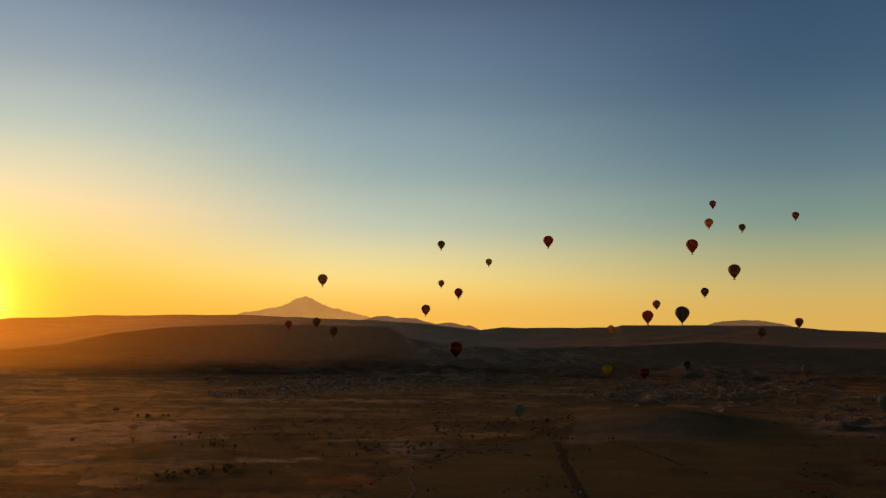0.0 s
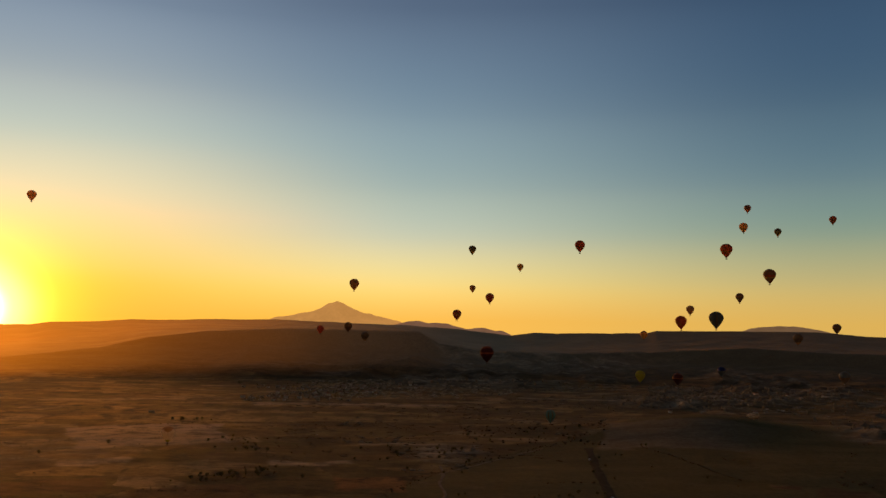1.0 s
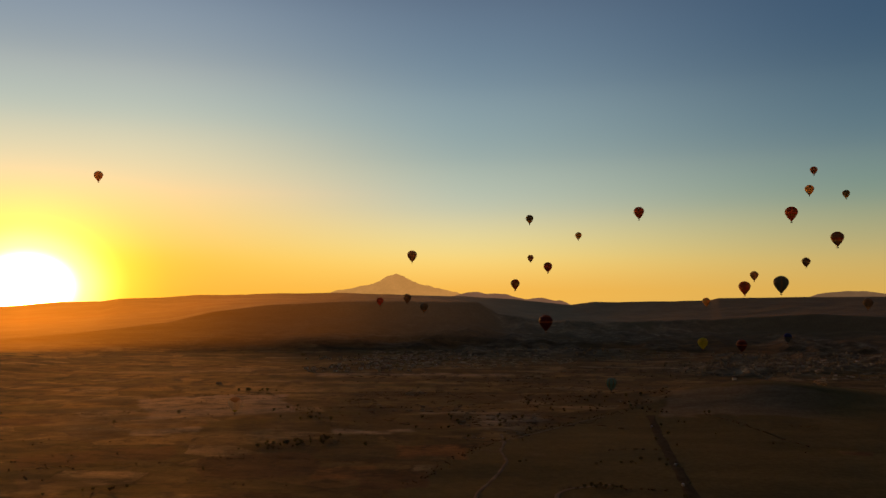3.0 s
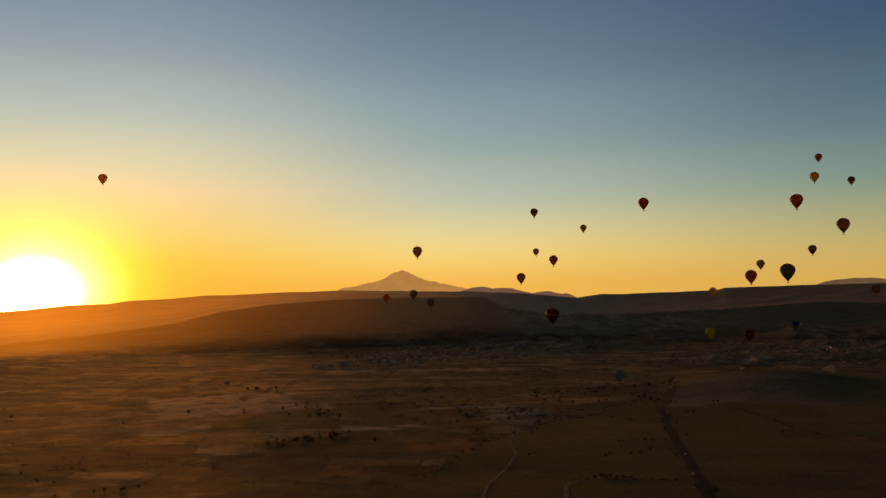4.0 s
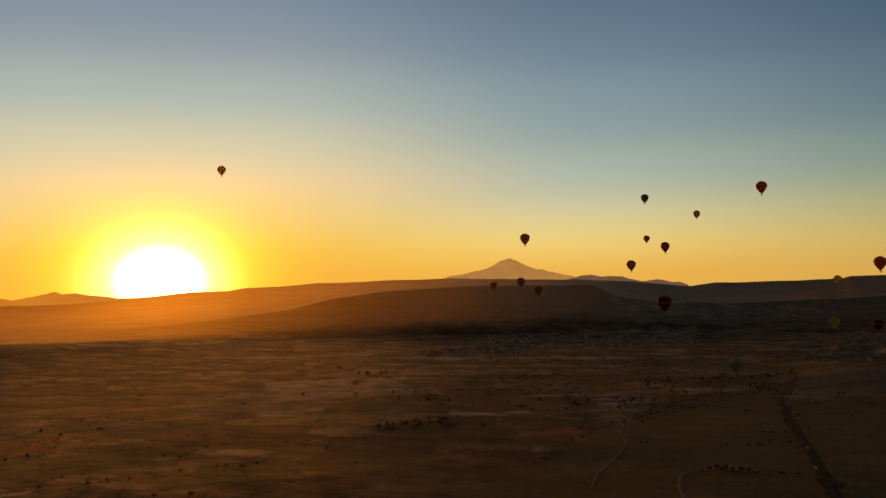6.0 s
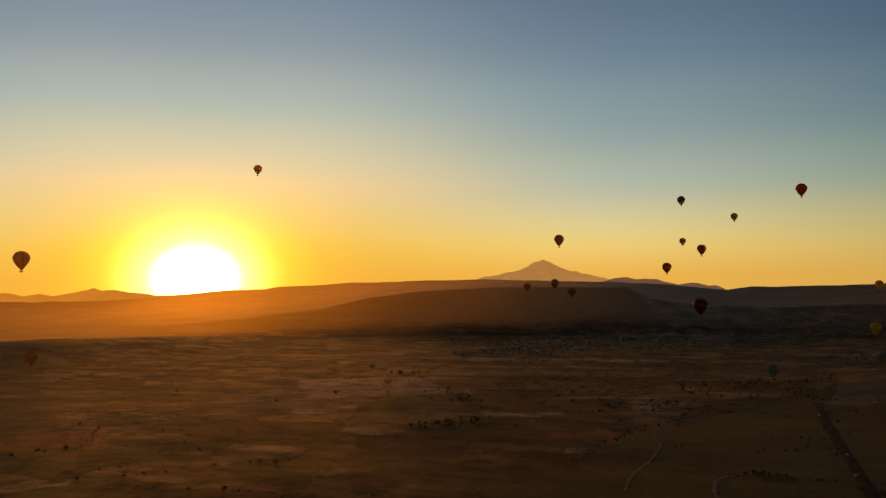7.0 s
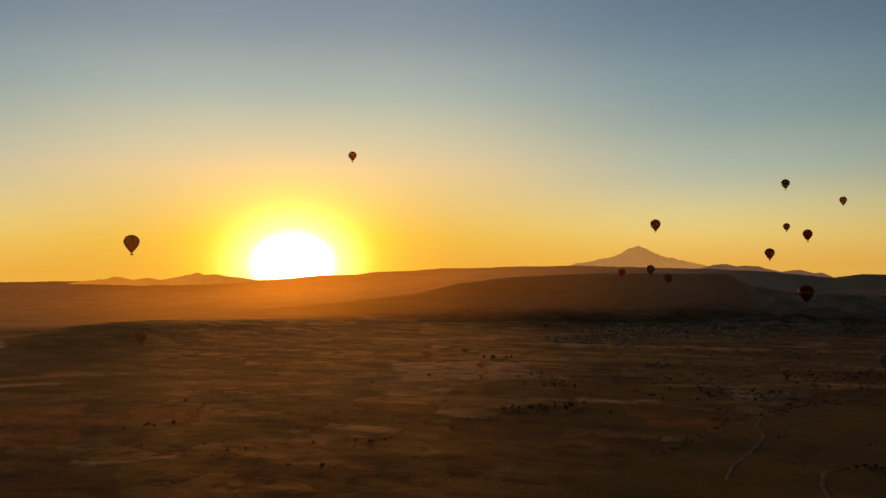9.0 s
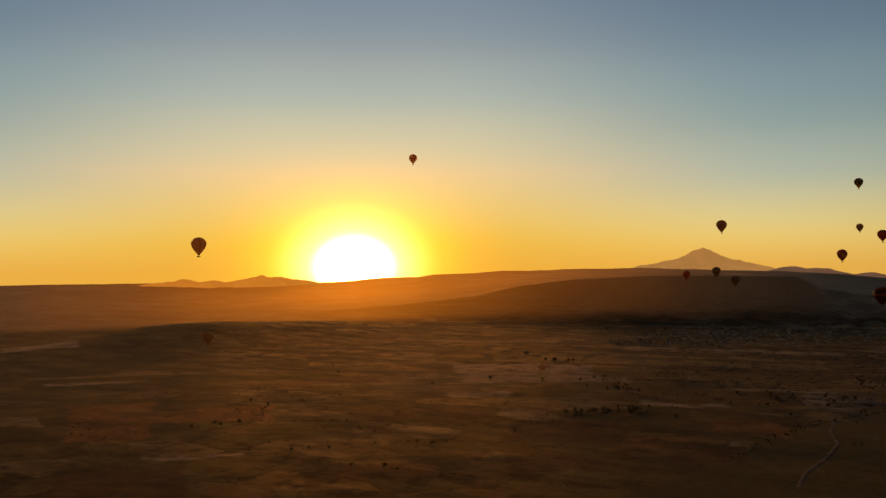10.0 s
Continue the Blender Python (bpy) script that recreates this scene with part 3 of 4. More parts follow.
# ---- far ranges ----
def far_range(name, line, dist, depth, mat, label, rough, seed):
    """A range of hills along a skyline of (azimuth, elevation), with a front and a back slope."""
    line = np.array(line)
    az = np.arange(line[0, 0], line[-1, 0] + 0.01, 0.07)
    el = np.interp(az, line[:, 0], line[:, 1]) + min(rough * 0.022, 0.13) * fbm(az, az * 0, 1.1, 5, seed + 5)
    k = np.array([1.0, 3.0, 1.0])
    el = np.convolve(np.pad(el, 1, mode="edge"), k / k.sum(), "valid")
    rows = np.linspace(-1, 0.6, 28)
    bm = bmesh.new()
    grid = []
    for u in rows:
        r = dist + u * depth
        ring = []
        for a, e in zip(az, el):
            x, y = r * math.sin(radians(a)), r * math.cos(radians(a))
            top = EYE + dist * math.tan(radians(e))
            base = 60.0
            rise = max(0.0, 1 - abs(u)) ** 1.25
            n = float(fbm(np.array([x]), np.array([y]), 130, 4, seed, True)[0])
            z = base + (top - base) * rise + n * rough * (rise * (1 - rise) * 4 + 0.12)
            ring.append(bm.verts.new((x, y, z)))
        grid.append(ring)
    for a, b in zip(grid, grid[1:]):
        for i in range(len(a) - 1):
            bm.faces.new((a[i], a[i + 1], b[i + 1], b[i]))
    ob = mesh_object(name, bm, [mat], True)
    return tagged(ob, label, "mountain" if "mountain" in name else "hills", kind="structure")


# each range glows in its own painted haze colour, most orange near the sun
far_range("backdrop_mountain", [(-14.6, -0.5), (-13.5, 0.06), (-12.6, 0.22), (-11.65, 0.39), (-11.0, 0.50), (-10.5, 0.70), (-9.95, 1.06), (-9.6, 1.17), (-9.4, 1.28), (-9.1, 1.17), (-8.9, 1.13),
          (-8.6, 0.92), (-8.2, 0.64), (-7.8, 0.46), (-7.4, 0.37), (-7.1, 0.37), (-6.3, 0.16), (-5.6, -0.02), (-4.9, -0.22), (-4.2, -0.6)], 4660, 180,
          painted_haze_material("volcano_rock_haze_glow", (0.22, 0.15, 0.11), (0.50, 0.225, 0.055), 0.9), "broad volcanic mountain in painted orange morning haze", 14, 71)
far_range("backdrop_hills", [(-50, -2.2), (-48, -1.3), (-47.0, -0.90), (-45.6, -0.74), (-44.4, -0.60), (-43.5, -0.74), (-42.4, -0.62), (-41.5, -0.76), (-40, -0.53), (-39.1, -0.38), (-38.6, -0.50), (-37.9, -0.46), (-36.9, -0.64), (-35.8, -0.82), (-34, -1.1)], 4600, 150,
          painted_haze_material("hill_rock_haze_glow", (0.12, 0.075, 0.045), (0.66, 0.205, 0.018), 1.0), "low rounded hills in painted orange sun haze", 9, 72)
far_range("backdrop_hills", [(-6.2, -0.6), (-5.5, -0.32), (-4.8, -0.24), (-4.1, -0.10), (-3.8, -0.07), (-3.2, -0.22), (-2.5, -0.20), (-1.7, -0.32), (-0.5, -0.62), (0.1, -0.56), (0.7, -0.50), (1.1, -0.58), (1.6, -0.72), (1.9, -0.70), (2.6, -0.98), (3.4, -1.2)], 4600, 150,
          painted_haze_material("ridge_rock_haze_glow", (0.20, 0.15, 0.13), (0.26, 0.125, 0.065), 0.6), "blue-brown chain of low ridges in painted haze", 5, 73)
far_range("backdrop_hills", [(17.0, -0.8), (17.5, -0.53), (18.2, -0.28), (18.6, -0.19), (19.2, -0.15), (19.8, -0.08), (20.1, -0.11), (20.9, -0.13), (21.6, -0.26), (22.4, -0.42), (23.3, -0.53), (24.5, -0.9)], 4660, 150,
          painted_haze_material("dome_rock_haze_glow", (0.20, 0.15, 0.12), (0.22, 0.12, 0.055), 0.6), "flat-topped hill in painted haze behind the long ridge", 4, 74)


# ---- hot-air balloons ----
def profile(n=26):
    """Envelope radius and height over the mouth, as shares of the diameter, from mouth to crown."""
    pts = []
    for i in range(n + 1):
        u = i / n
        if u < 0.5:
            s = u / 0.5
            r = 0.07 + (0.5 - 0.07) * (0.74 * math.sin(s * math.pi / 2) + 0.26 * s)
            h = 0.70 * s
        else:
            s = (u - 0.5) / 0.5 * math.pi / 2
            r, h = 0.5 * math.cos(s), 0.70 + 0.46 * math.sin(s)
        pts.append((max(r, 0.004), h))
    return pts


PATTERNS = {
    "brown": (["brown", "dark"], lambda u, g: 1 if u > 0.85 else 0),
    "dark": (["dark", "brown"], lambda u, g: 1 if 0.45 < u < 0.52 else 0),
    "navy": (["navy", "dark"], lambda u, g: 1 if g % 6 == 0 else 0),
    "redband": (["maroon", "red", "yellow"], lambda u, g: 2 if 0.30 < u < 0.36 else (1 if 0.36 < u < 0.58 else 0)),
    "sand": (["sand", "brown"], lambda u, g: 1 if u < 0.2 else 0),
    "pale": (["sand", "cream"], lambda u, g: g % 2),
    "green": (["green", "dark", "ochre"], lambda u, g: 2 if u < 0.28 else (1 if u > 0.7 else 0)),
    "ochre": (["ochre", "brown"], lambda u, g: 1 if u > 0.72 else 0),
    "maroon": (["maroon", "red"], lambda u, g: 1 if 0.38 < u < 0.55 else 0),
    "goldheart": (["maroon", "ochre"], lambda u, g: 1 if 0.25 < u < 0.55 and (g % 12) in (4, 5, 6, 7) else 0),
    "redblack": (["plum", "maroon"], lambda u, g: 1 if u > 0.72 or (0.42 < u < 0.5) else 0),
    "redswirl": (["red", "maroon", "yellow"], lambda u, g: 2 if abs((u * 24 + g) % 12) < 1 else (1 if u > 0.6 else 0)),
    "stripe": (["dark", "ochre", "red"], lambda u, g: 1 if 0.26 < u < 0.33 else (2 if 0.33 < u < 0.46 else 0)),
    "orange": (["orange", "ochre"], lambda u, g: 1 if g % 4 == 0 else 0),
    "amber": (["amber", "orange"], lambda u, g: 1 if g % 4 == 0 else 0),
    "russet": (["russet", "maroon"], lambda u, g: 1 if u > 0.66 else 0),
    "red": (["red", "maroon"], lambda u, g: 1 if u > 0.66 else 0),
    "yellow": (["yellow", "dark"], lambda u, g: 1 if 0.60 < u < 0.66 and g % 3 else 0),
    "blue": (["blue", "navy"], lambda u, g: 1 if u < 0.5 else 0),
    "grey": (["grey", "dark"], lambda u, g: 1 if u < 0.42 else 0),
    "teal": (["teal", "sand"], lambda u, g: 1 if g % 3 == 0 else 0),
    "crown": (["cream", "brown", "yellow"], lambda u, g: 2 if u < 0.12 else (1 if u > 0.52 + 0.18 * abs((g % 8) - 4) / 4 else 0)),
}


def ring_mesh(bm, profile_pts, seg, lobes=0, bulge=0.0, closed=False):
    rings = []
    for r, h in profile_pts:
        rings.append([bm.verts.new((r * (1 + bulge * abs(math.sin(lobes * math.pi * k / seg))) * math.cos(2 * math.pi * k / seg),
                                    r * (1 + bulge * abs(math.sin(lobes * math.pi * k / seg))) * math.sin(2 * math.pi * k / seg), h)) for k in range(seg)])
    for i, (a, b) in enumerate(zip(rings, rings[1:])):
        for k in range(seg):
            f = bm.faces.new((a[k], a[(k + 1) % seg], b[(k + 1) % seg], b[k]))
            f.smooth = True
    if closed:
        bm.faces.new(rings[0][::-1])
        bm.faces.new(rings[-1])
    return rings


def box(bm, x, y, z, sx, sy, sz):
    m = Matrix.Translation((x, y, z)) @ Matrix.Diagonal((sx, sy, sz, 1))
    return bmesh.ops.create_cube(bm, size=1, matrix=m)["verts"]


def tube(bm, a, b, r, seg=5, r2=None):
    a, b = Vector(a), Vector(b)
    q = (b - a).to_track_quat("Z", "Y").to_matrix().to_4x4()
    bmesh.ops.create_cone(bm, cap_ends=True, segments=seg, radius1=r, radius2=r if r2 is None else r2, depth=(b - a).length, matrix=Matrix.Translation((a + b) / 2) @ q)


SHARED = {}


def shared_part(name, key, make, mat, parent, label=""):
    if key not in SHARED:
        bm = bmesh.new()
        make(bm)
        me = bpy.data.meshes.new(name)
        bm.normal_update()
        bm.to_mesh(me)
        bm.free()
        me.materials.append(mat)
        SHARED[key] = me
    ob = new(name, SHARED[key])
    ob.parent = parent
    return tagged(ob, label)


def envelope_mesh(bm, d, pattern):
    names, rule = PATTERNS[pattern]
    pts = [(r * d, h * d) for r, h in profile()]
    seg, lobes = 72, 24
    ring_mesh(bm, pts, seg, lobes, 0.022)
    bm.faces.ensure_lookup_table()
    for i, f in enumerate(bm.faces):
        ring, k = divmod(i, seg)
        f.material_index = rule((ring + 0.5) / (len(pts) - 1), k // 3)
    bmesh.ops.contextual_create(bm, geom=[v for v in bm.verts if v.co.z > pts[-1][1] - 1e-4])
    return [CLOTH[n] for n in names]


def balloon(x, y, z, d, pattern, label, turn):
    """x, y, z: the middle of the envelope's widest part."""
    root = new("hot_air_balloon")
    mouth = z - 0.655 * d
    root.matrix_basis = pose(x, y, mouth, 0, 0, turn)
    bm = bmesh.new()
    mats = envelope_mesh(bm, d, pattern)
    part("envelope", bm, mats, root)
    bm = bmesh.new()
    ring_mesh(bm, [(0.073 * d, 0.004 * d), (0.068 * d, -0.03 * d), (0.065 * d, -0.05 * d)], 24, 12, 0.03)
    part("skirt", bm, CLOTH["dark"], root)
    basket = new("basket")
    basket.parent = root
    basket.location = (0, 0, -0.05 * d)

    def basket_body(bm):
        for side in ((0, 0, -2.35, 3.3, 2.0, 0.12), (1.6, 0, -1.75, 0.1, 2.0, 1.2), (-1.6, 0, -1.75, 0.1, 2.0, 1.2),
                     (0, 0.95, -1.75, 3.1, 0.1, 1.2), (0, -0.95, -1.75, 3.1, 0.1, 1.2), (0, 0, -1.75, 0.06, 1.8, 1.1)):
            box(bm, *side)

    def rim(bm):
        for a, b in (((-1.65, -1, 0), (1.65, -1, 0)), ((-1.65, 1, 0), (1.65, 1, 0)), ((-1.65, -1, 0), (-1.65, 1, 0)), ((1.65, -1, 0), (1.65, 1, 0))):
            tube(bm, Vector(a) + Vector((0, 0, -1.12)), Vector(b) + Vector((0, 0, -1.12)), 0.09, 6)

    def burner(bm):
        box(bm, 0, 0, -0.2, 1.4, 0.1, 0.1), box(bm, 0, 0.5, -0.2, 1.4, 0.08, 0.1), box(bm, 0, -0.5, -0.2, 1.4, 0.08, 0.1)
        tube(bm, (0.3, 0, -0.2), (0.3, 0, 0.5), 0.18, 8), tube(bm, (-0.3, 0, -0.2), (-0.3, 0, 0.5), 0.18, 8)

    shared_part("basket_wall", "basket_wall", basket_body, WICKER, basket, "brown woven wicker")
    shared_part("padded_rim", "padded_rim", rim, LEATHER, basket)
    shared_part("burner", "burner", burner, STEEL, basket, "steel twin burner on a frame")
    for sx in (-1, 1):
        for sy in (-1, 1):
            shared_part("flying_wire", ("wire", sx, sy, round(d, 1)), lambda bm: tube(bm, (1.55 * sx, 0.9 * sy, -0.05 * d - 1.2), (0.056 * d * sx, 0.056 * d * sy, 0.0), 0.05, 4), STEEL, root)
    return tagged(root, label, "hot air balloon", "balloons over the valley")


BALLOONS = [  # x, y, z, diameter, pattern, label
    (-256.8, 1770.8, 239.8, 22.0, "brown", "dark brown hot-air balloon drifting beside the mountain"),
    (-420.4, 2271.6, 136.2, 20.5, "red", "dull red hot-air balloon low before the plateau"),
    (-343.5, 2269.4, 144.1, 23.5, "dark", "dark hot-air balloon level with the plateau rim"),
    (-272.2, 2082.0, 123.0, 21.5, "sand", "sand-coloured hot-air balloon with one sunlit edge"),
    (-5.0, 2293.6, 361.3, 22.0, "green", "dark green hot-air balloon with ochre base"),
    (138.7, 2493.7, 326.8, 20.5, "ochre", "small ochre hot-air balloon in the open sky"),
    (-5.0, 2991.7, 280.5, 23.5, "brown", "small brown hot-air balloon far away"),
    (37.9, 1967.7, 219.1, 21.5, "maroon", "maroon hot-air balloon with a red belt"),
    (-39.0, 1953.1, 178.9, 22.0, "goldheart", "maroon hot-air balloon with a gold panel"),
    (204.5, 1603.8, 311.5, 20.5, "redband", "red hot-air balloon with a yellow band"),
    (22.7, 1376.4, 111.2, 23.5, "redblack", "red and black hot-air balloon below the skyline"),
    (378.0, 1528.9, 167.2, 21.5, "redswirl", "red hot-air balloon with a yellow swirl"),
    (575.1, 2229.0, 200.5, 22.0, "brown", "brown hot-air balloon behind a red one"),
    (333.4, 1154.1, 170.8, 20.5, "navy", "large navy blue hot-air balloon over the ridge"),
    (741.8, 2343.6, 238.6, 23.5, "dark", "small dark hot-air balloon in the sky"),
    (498.0, 1412.5, 246.5, 21.5, "stripe", "dark hot-air balloon with ochre and red stripes"),
    (442.1, 1464.0, 293.4, 22.0, "redband", "red hot-air balloon with darker crown"),
    (611.0, 1894.1, 383.4, 20.5, "orange", "orange hot-air balloon high in the sky"),
    (886.0, 2703.0, 539.0, 23.5, "russet", "small russet hot-air balloon high above"),
    (891.0, 2454.3, 435.2, 21.5, "green", "small dark green hot-air balloon"),
    (1050.6, 2453.0, 472.4, 22.0, "russet", "small russet hot-air balloon far aside"),
    (846.7, 1971.4, 157.2, 20.5, "dark", "dark hot-air balloon just over the ridge"),
    (771.1, 2008.9, 131.4, 23.5, "sand", "sand-coloured hot-air balloon before the ridge"),
    (481.9, 2374.4, 130.9, 21.5, "orange", "dim orange hot-air balloon before the ridge"),
    (347.9, 1753.1, 54.6, 21.0, "yellow", "yellow hot-air balloon low over the valley"),
    (392.5, 1618.3, 58.9, 20.5, "redblack", "dull red hot-air balloon low in the valley"),
    (605.9, 2061.6, 49.0, 20.5, "blue", "blue hot-air balloon low over pale rocks"),
    (600.1, 1372.3, 81.0, 18.0, "grey", "silver grey hot-air balloon over the valley"),
    (121.0, 1308.0, 19.0, 18.0, "teal", "teal striped hot-air balloon near the ground"),
    (-379.3, 1035.1, 19.5, 17.5, "crown", "cream and brown hot-air balloon landing on fields"),
    (763.8, 1443.0, 24.0, 23.5, "teal", "teal hot-air balloon rising from the rocks"),
    (-745.5, 793.5, 187.6, 19.6, "amber", "large ochre brown hot-air balloon beside the sun"),
    (-1026.9, 1865.6, 442.0, 22.0, "amber", "orange hot-air balloon high above the sun"),
    (-1018.3, 1105.8, 41.7, 20.5, "brown", "brown hot-air balloon low over hazy fields"),
]
for i, (bx, by, bz, bd, bp, bl) in enumerate(BALLOONS):
    balloon(bx, by, bz, 0.95 * bd, bp, bl, (i * 47) % 180)


def lying_balloon(x, y, d, pattern, label, turn):
    """An envelope that still lies on its side, half filled."""
    root = new("inflating_balloon")
    z = float(height(x, y))
    root.matrix_basis = pose(x, y, z, 0, 0, turn)
    bm = bmesh.new()
    mats = envelope_mesh(bm, d, pattern)
    bmesh.ops.transform(bm, matrix=Matrix.Translation((0, 0, 0.30 * d)) @ Matrix.Diagonal((1, 1, 0.62, 1)) @ pose(0, 0, 0, 90, 0, 0), verts=bm.verts)
    for v in bm.verts:
        v.co.z = max(v.co.z, 0.1)
    part("envelope", bm, mats, root)
    shared_part("basket", "tipped_basket", lambda b: (box(b, 0, 3.2, 0.9, 2.0, 1.2, 1.7), box(b, 0, 2.5, 0.9, 2.2, 0.15, 1.9)), WICKER, root, "tipped wicker basket")
    return tagged(root, label, "hot air balloon")


lying_balloon(473, 1470, 19.0, "pale", "pale balloon envelope lying half inflated on the ground", 62)


# ---- tracks ----
def smooth_line(points, gap):
    """A line through plan points, rounded and with even steps."""
    p = np.array(points, float)
    t = np.concatenate([[0], np.cumsum(np.hypot(*np.diff(p, axis=0).T))])
    n = max(4, int(t[-1] / gap))
    u = np.linspace(0, t[-1], n)
    q = np.stack([np.interp(u, t, p[:, 0]), np.interp(u, t, p[:, 1])], 1)
    for _ in range(max(2, int(14 / gap))):
        q[1:-1] = 0.25 * q[:-2] + 0.5 * q[1:-1] + 0.25 * q[2:]
    return q


def track(name, points, width, mat, label, lift=0.2, ragged=0.45):
    q = smooth_line(points, 2.5)
    d = np.gradient(q, axis=0)
    d /= np.linalg.norm(d, axis=1)[:, None]
    side = np.stack([d[:, 1], -d[:, 0]], 1)
    bm = bmesh.new()
    rows = []
    for k in range(len(q)):
        w = width * (1 + ragged * float(fbm(q[k:k + 1, 0], q[k:k + 1, 1], 18, 3, 81)[0]))
        row = []
        for s, down in ((-0.75, 0.5), (-0.5, 0.05), (-0.2, 0), (0.2, 0), (0.5, 0.05), (0.75, 0.5)):
            x, y = q[k] + side[k] * s * w
            row.append(bm.verts.new((x, y, float(height(x, y)) + lift - down)))
        rows.append(row)
    for a, b in zip(rows, rows[1:]):
        for i in range(5):
            bm.faces.new((a[i], a[i + 1], b[i + 1], b[i]))
    return tagged(mesh_object(name, bm, [mat], True), label, "track", kind="structure")


track("dirt_track", [(-36, 960), (-30, 905), (-33, 858), (-24, 805), (-30, 760), (-44, 690), (-46, 640)], 3.0, DUST, "pale winding dirt track between dry fields")
track("dirt_track", [(66, 716), (31, 705), (20, 688), (18, 647), (21, 613), (26, 560), (22, 500)], 3.4, DUST, "pale dirt track bending round a field")
track("dirt_track", [(200, 1880), (264, 1935), (336, 1975), (397, 1962), (470, 1941)], 6.0, DUST, "pale straight road across the valley floor")
track("dirt_track", [(-36, 905), (-10, 950), (30, 1010), (62, 1062), (92, 1100)], 2.4, DUST, "narrow pale footpath along the edge of the meadow")
track("lane", [(151, 1100), (146, 1020), (140, 950), (133, 825), (130, 757), (121, 604), (114, 500)], 8.5, LANE, "dark overgrown lane between dry fields", 0.2, 0.4)


# ---- vehicles ----
def van(x, y, turn):
    root = new("van")
    root.matrix_basis = pose(x, y, float(height(x, y)) + 0.4, 0, 0, turn)

    def body(b):
        v = box(b, 0, 0, 1.25, 5.4, 2.0, 1.7)
        for w in v:
            if w.co.x > 2 and w.co.z > 1.5:
                w.co.x -= 1.1
        bmesh.ops.bevel(b, geom=b.edges[:], offset=0.12, segments=2, affect="EDGES")

    shared_part("body", "van_body", body, PAINT, root)
    shared_part("windscreen", "van_screen", lambda b: bmesh.ops.transform(b, matrix=pose(2.2, 0, 1.6, 0, -48, 0), verts=box(b, 0, 0, 0, 0.04, 1.7, 1.0)), GLASS, root, "dark windscreen")
    for sy in (-1, 1):
        shared_part("side_window", "van_side", lambda b: box(b, 0, 0, 0, 3.4, 0.03, 0.55), GLASS, root).location = (-0.4, sy * 1.005, 1.65)
        for sx in (-1.6, 1.6):
            shared_part("wheel", "van_wheel", lambda b: tube(b, (0, -0.12, 0), (0, 0.12, 0), 0.36, 12), RUBBER, root).location = (sx, sy * 0.95, 0.36)
    return tagged(root, "silver grey passenger van parked on the dark lane", "van", "vans on the lane")


for vx, vy, vt in ((141, 1014, 96), (131, 789, 94), (124, 711, 92), (119, 606, 92)):
    van(vx, vy, vt)


# ---- houses ----
def house(kind, w, d, h, storeys, wall, pitched):
    root = new("house")
    bm = bmesh.new()
    box(bm, 0, 0, h / 2 - 1, w, d, h + 2)
    bmesh.ops.bevel(bm, geom=bm.edges[:], offset=0.08, segments=1, affect="EDGES")
    part("wall", bm, wall, root)
    bm = bmesh.new()
    if pitched:
        a = [bm.verts.new(v) for v in ((-w / 2 - 0.5, -d / 2 - 0.5, h), (w / 2 + 0.5, -d / 2 - 0.5, h), (w / 2 + 0.5, d / 2 + 0.5, h), (-w / 2 - 0.5, d / 2 + 0.5, h), (-w / 2 + 1, 0, h + d * 0.24), (w / 2 - 1, 0, h + d * 0.24))]
        for f in ((0, 1, 5, 4), (2, 3, 4, 5), (1, 2, 5), (3, 0, 4), (3, 2, 1, 0)):
            bm.faces.new([a[i] for i in f])
        part("roof", bm, TILE, root, "weathered clay tile roof")
    else:
        box(bm, 0, 0, h + 0.1, w + 0.5, d + 0.5, 0.25)
        for x, y, sx, sy in ((0, d / 2, w, 0.25), (0, -d / 2, w, 0.25), (w / 2, 0, 0.25, d), (-w / 2, 0, 0.25, d)):
            box(bm, x, y, h + 0.5, sx, sy, 0.6)
        part("roof", bm, SLAB, root, "flat roof with a low parapet")
    n = max(2, int(w / 3.2))
    for s in range(storeys):
        for k in range(n):
            if s == 0 and k == 1:
                o = shared_part("door", "house_door", lambda b: box(b, 0, 0, 0, 1.1, 0.16, 2.1), TIMBER, root)
                o.location = (-w / 2 + (k + 0.5) * w / n, -d / 2, 1.05)
                continue
            o = shared_part("window", "house_window", lambda b: (box(b, 0, 0, 0, 1.2, 0.14, 1.4), box(b, 0, -0.06, -0.75, 1.5, 0.25, 0.12)), GLASS, root)
            o.location = (-w / 2 + (k + 0.5) * w / n, -d / 2, 1.6 + s * 2.9)
    return tagged(root, kind, "house", "houses of the village")


HOUSE_KINDS = [house("low pale stone house with a flat roof", 11, 9, 3.4, 1, STONE, False), house("two-storey pale plastered house with a clay roof", 10, 9, 6.2, 2, PLASTER, True),
               house("two-storey cut-stone house with a flat roof", 13, 10, 6.4, 2, STONE, False), house("small plastered house with a clay tile roof", 8, 7, 3.4, 1, PLASTER, True)]
rng = random.Random(7)


def polar(az, r):
    return r * math.sin(radians(az)), r * math.cos(radians(az))


def spots(count, az, rad, gap, seed, keep=lambda x, y: True):
    """Scattered places in a sector of the plan, no two closer than gap."""
    g, out = random.Random(seed), []
    for _ in range(count * 30):
        x, y = polar(g.uniform(*az), g.uniform(*rad))
        if keep(x, y) and all((x - a) ** 2 + (y - b) ** 2 > gap * gap for a, b in out):
            out.append((x, y))
            if len(out) == count:
                break
    return out


def clumped(seed, least):
    return lambda x, y: float(fbm(np.array([x]), np.array([y]), 170, 3, seed)[0]) > least


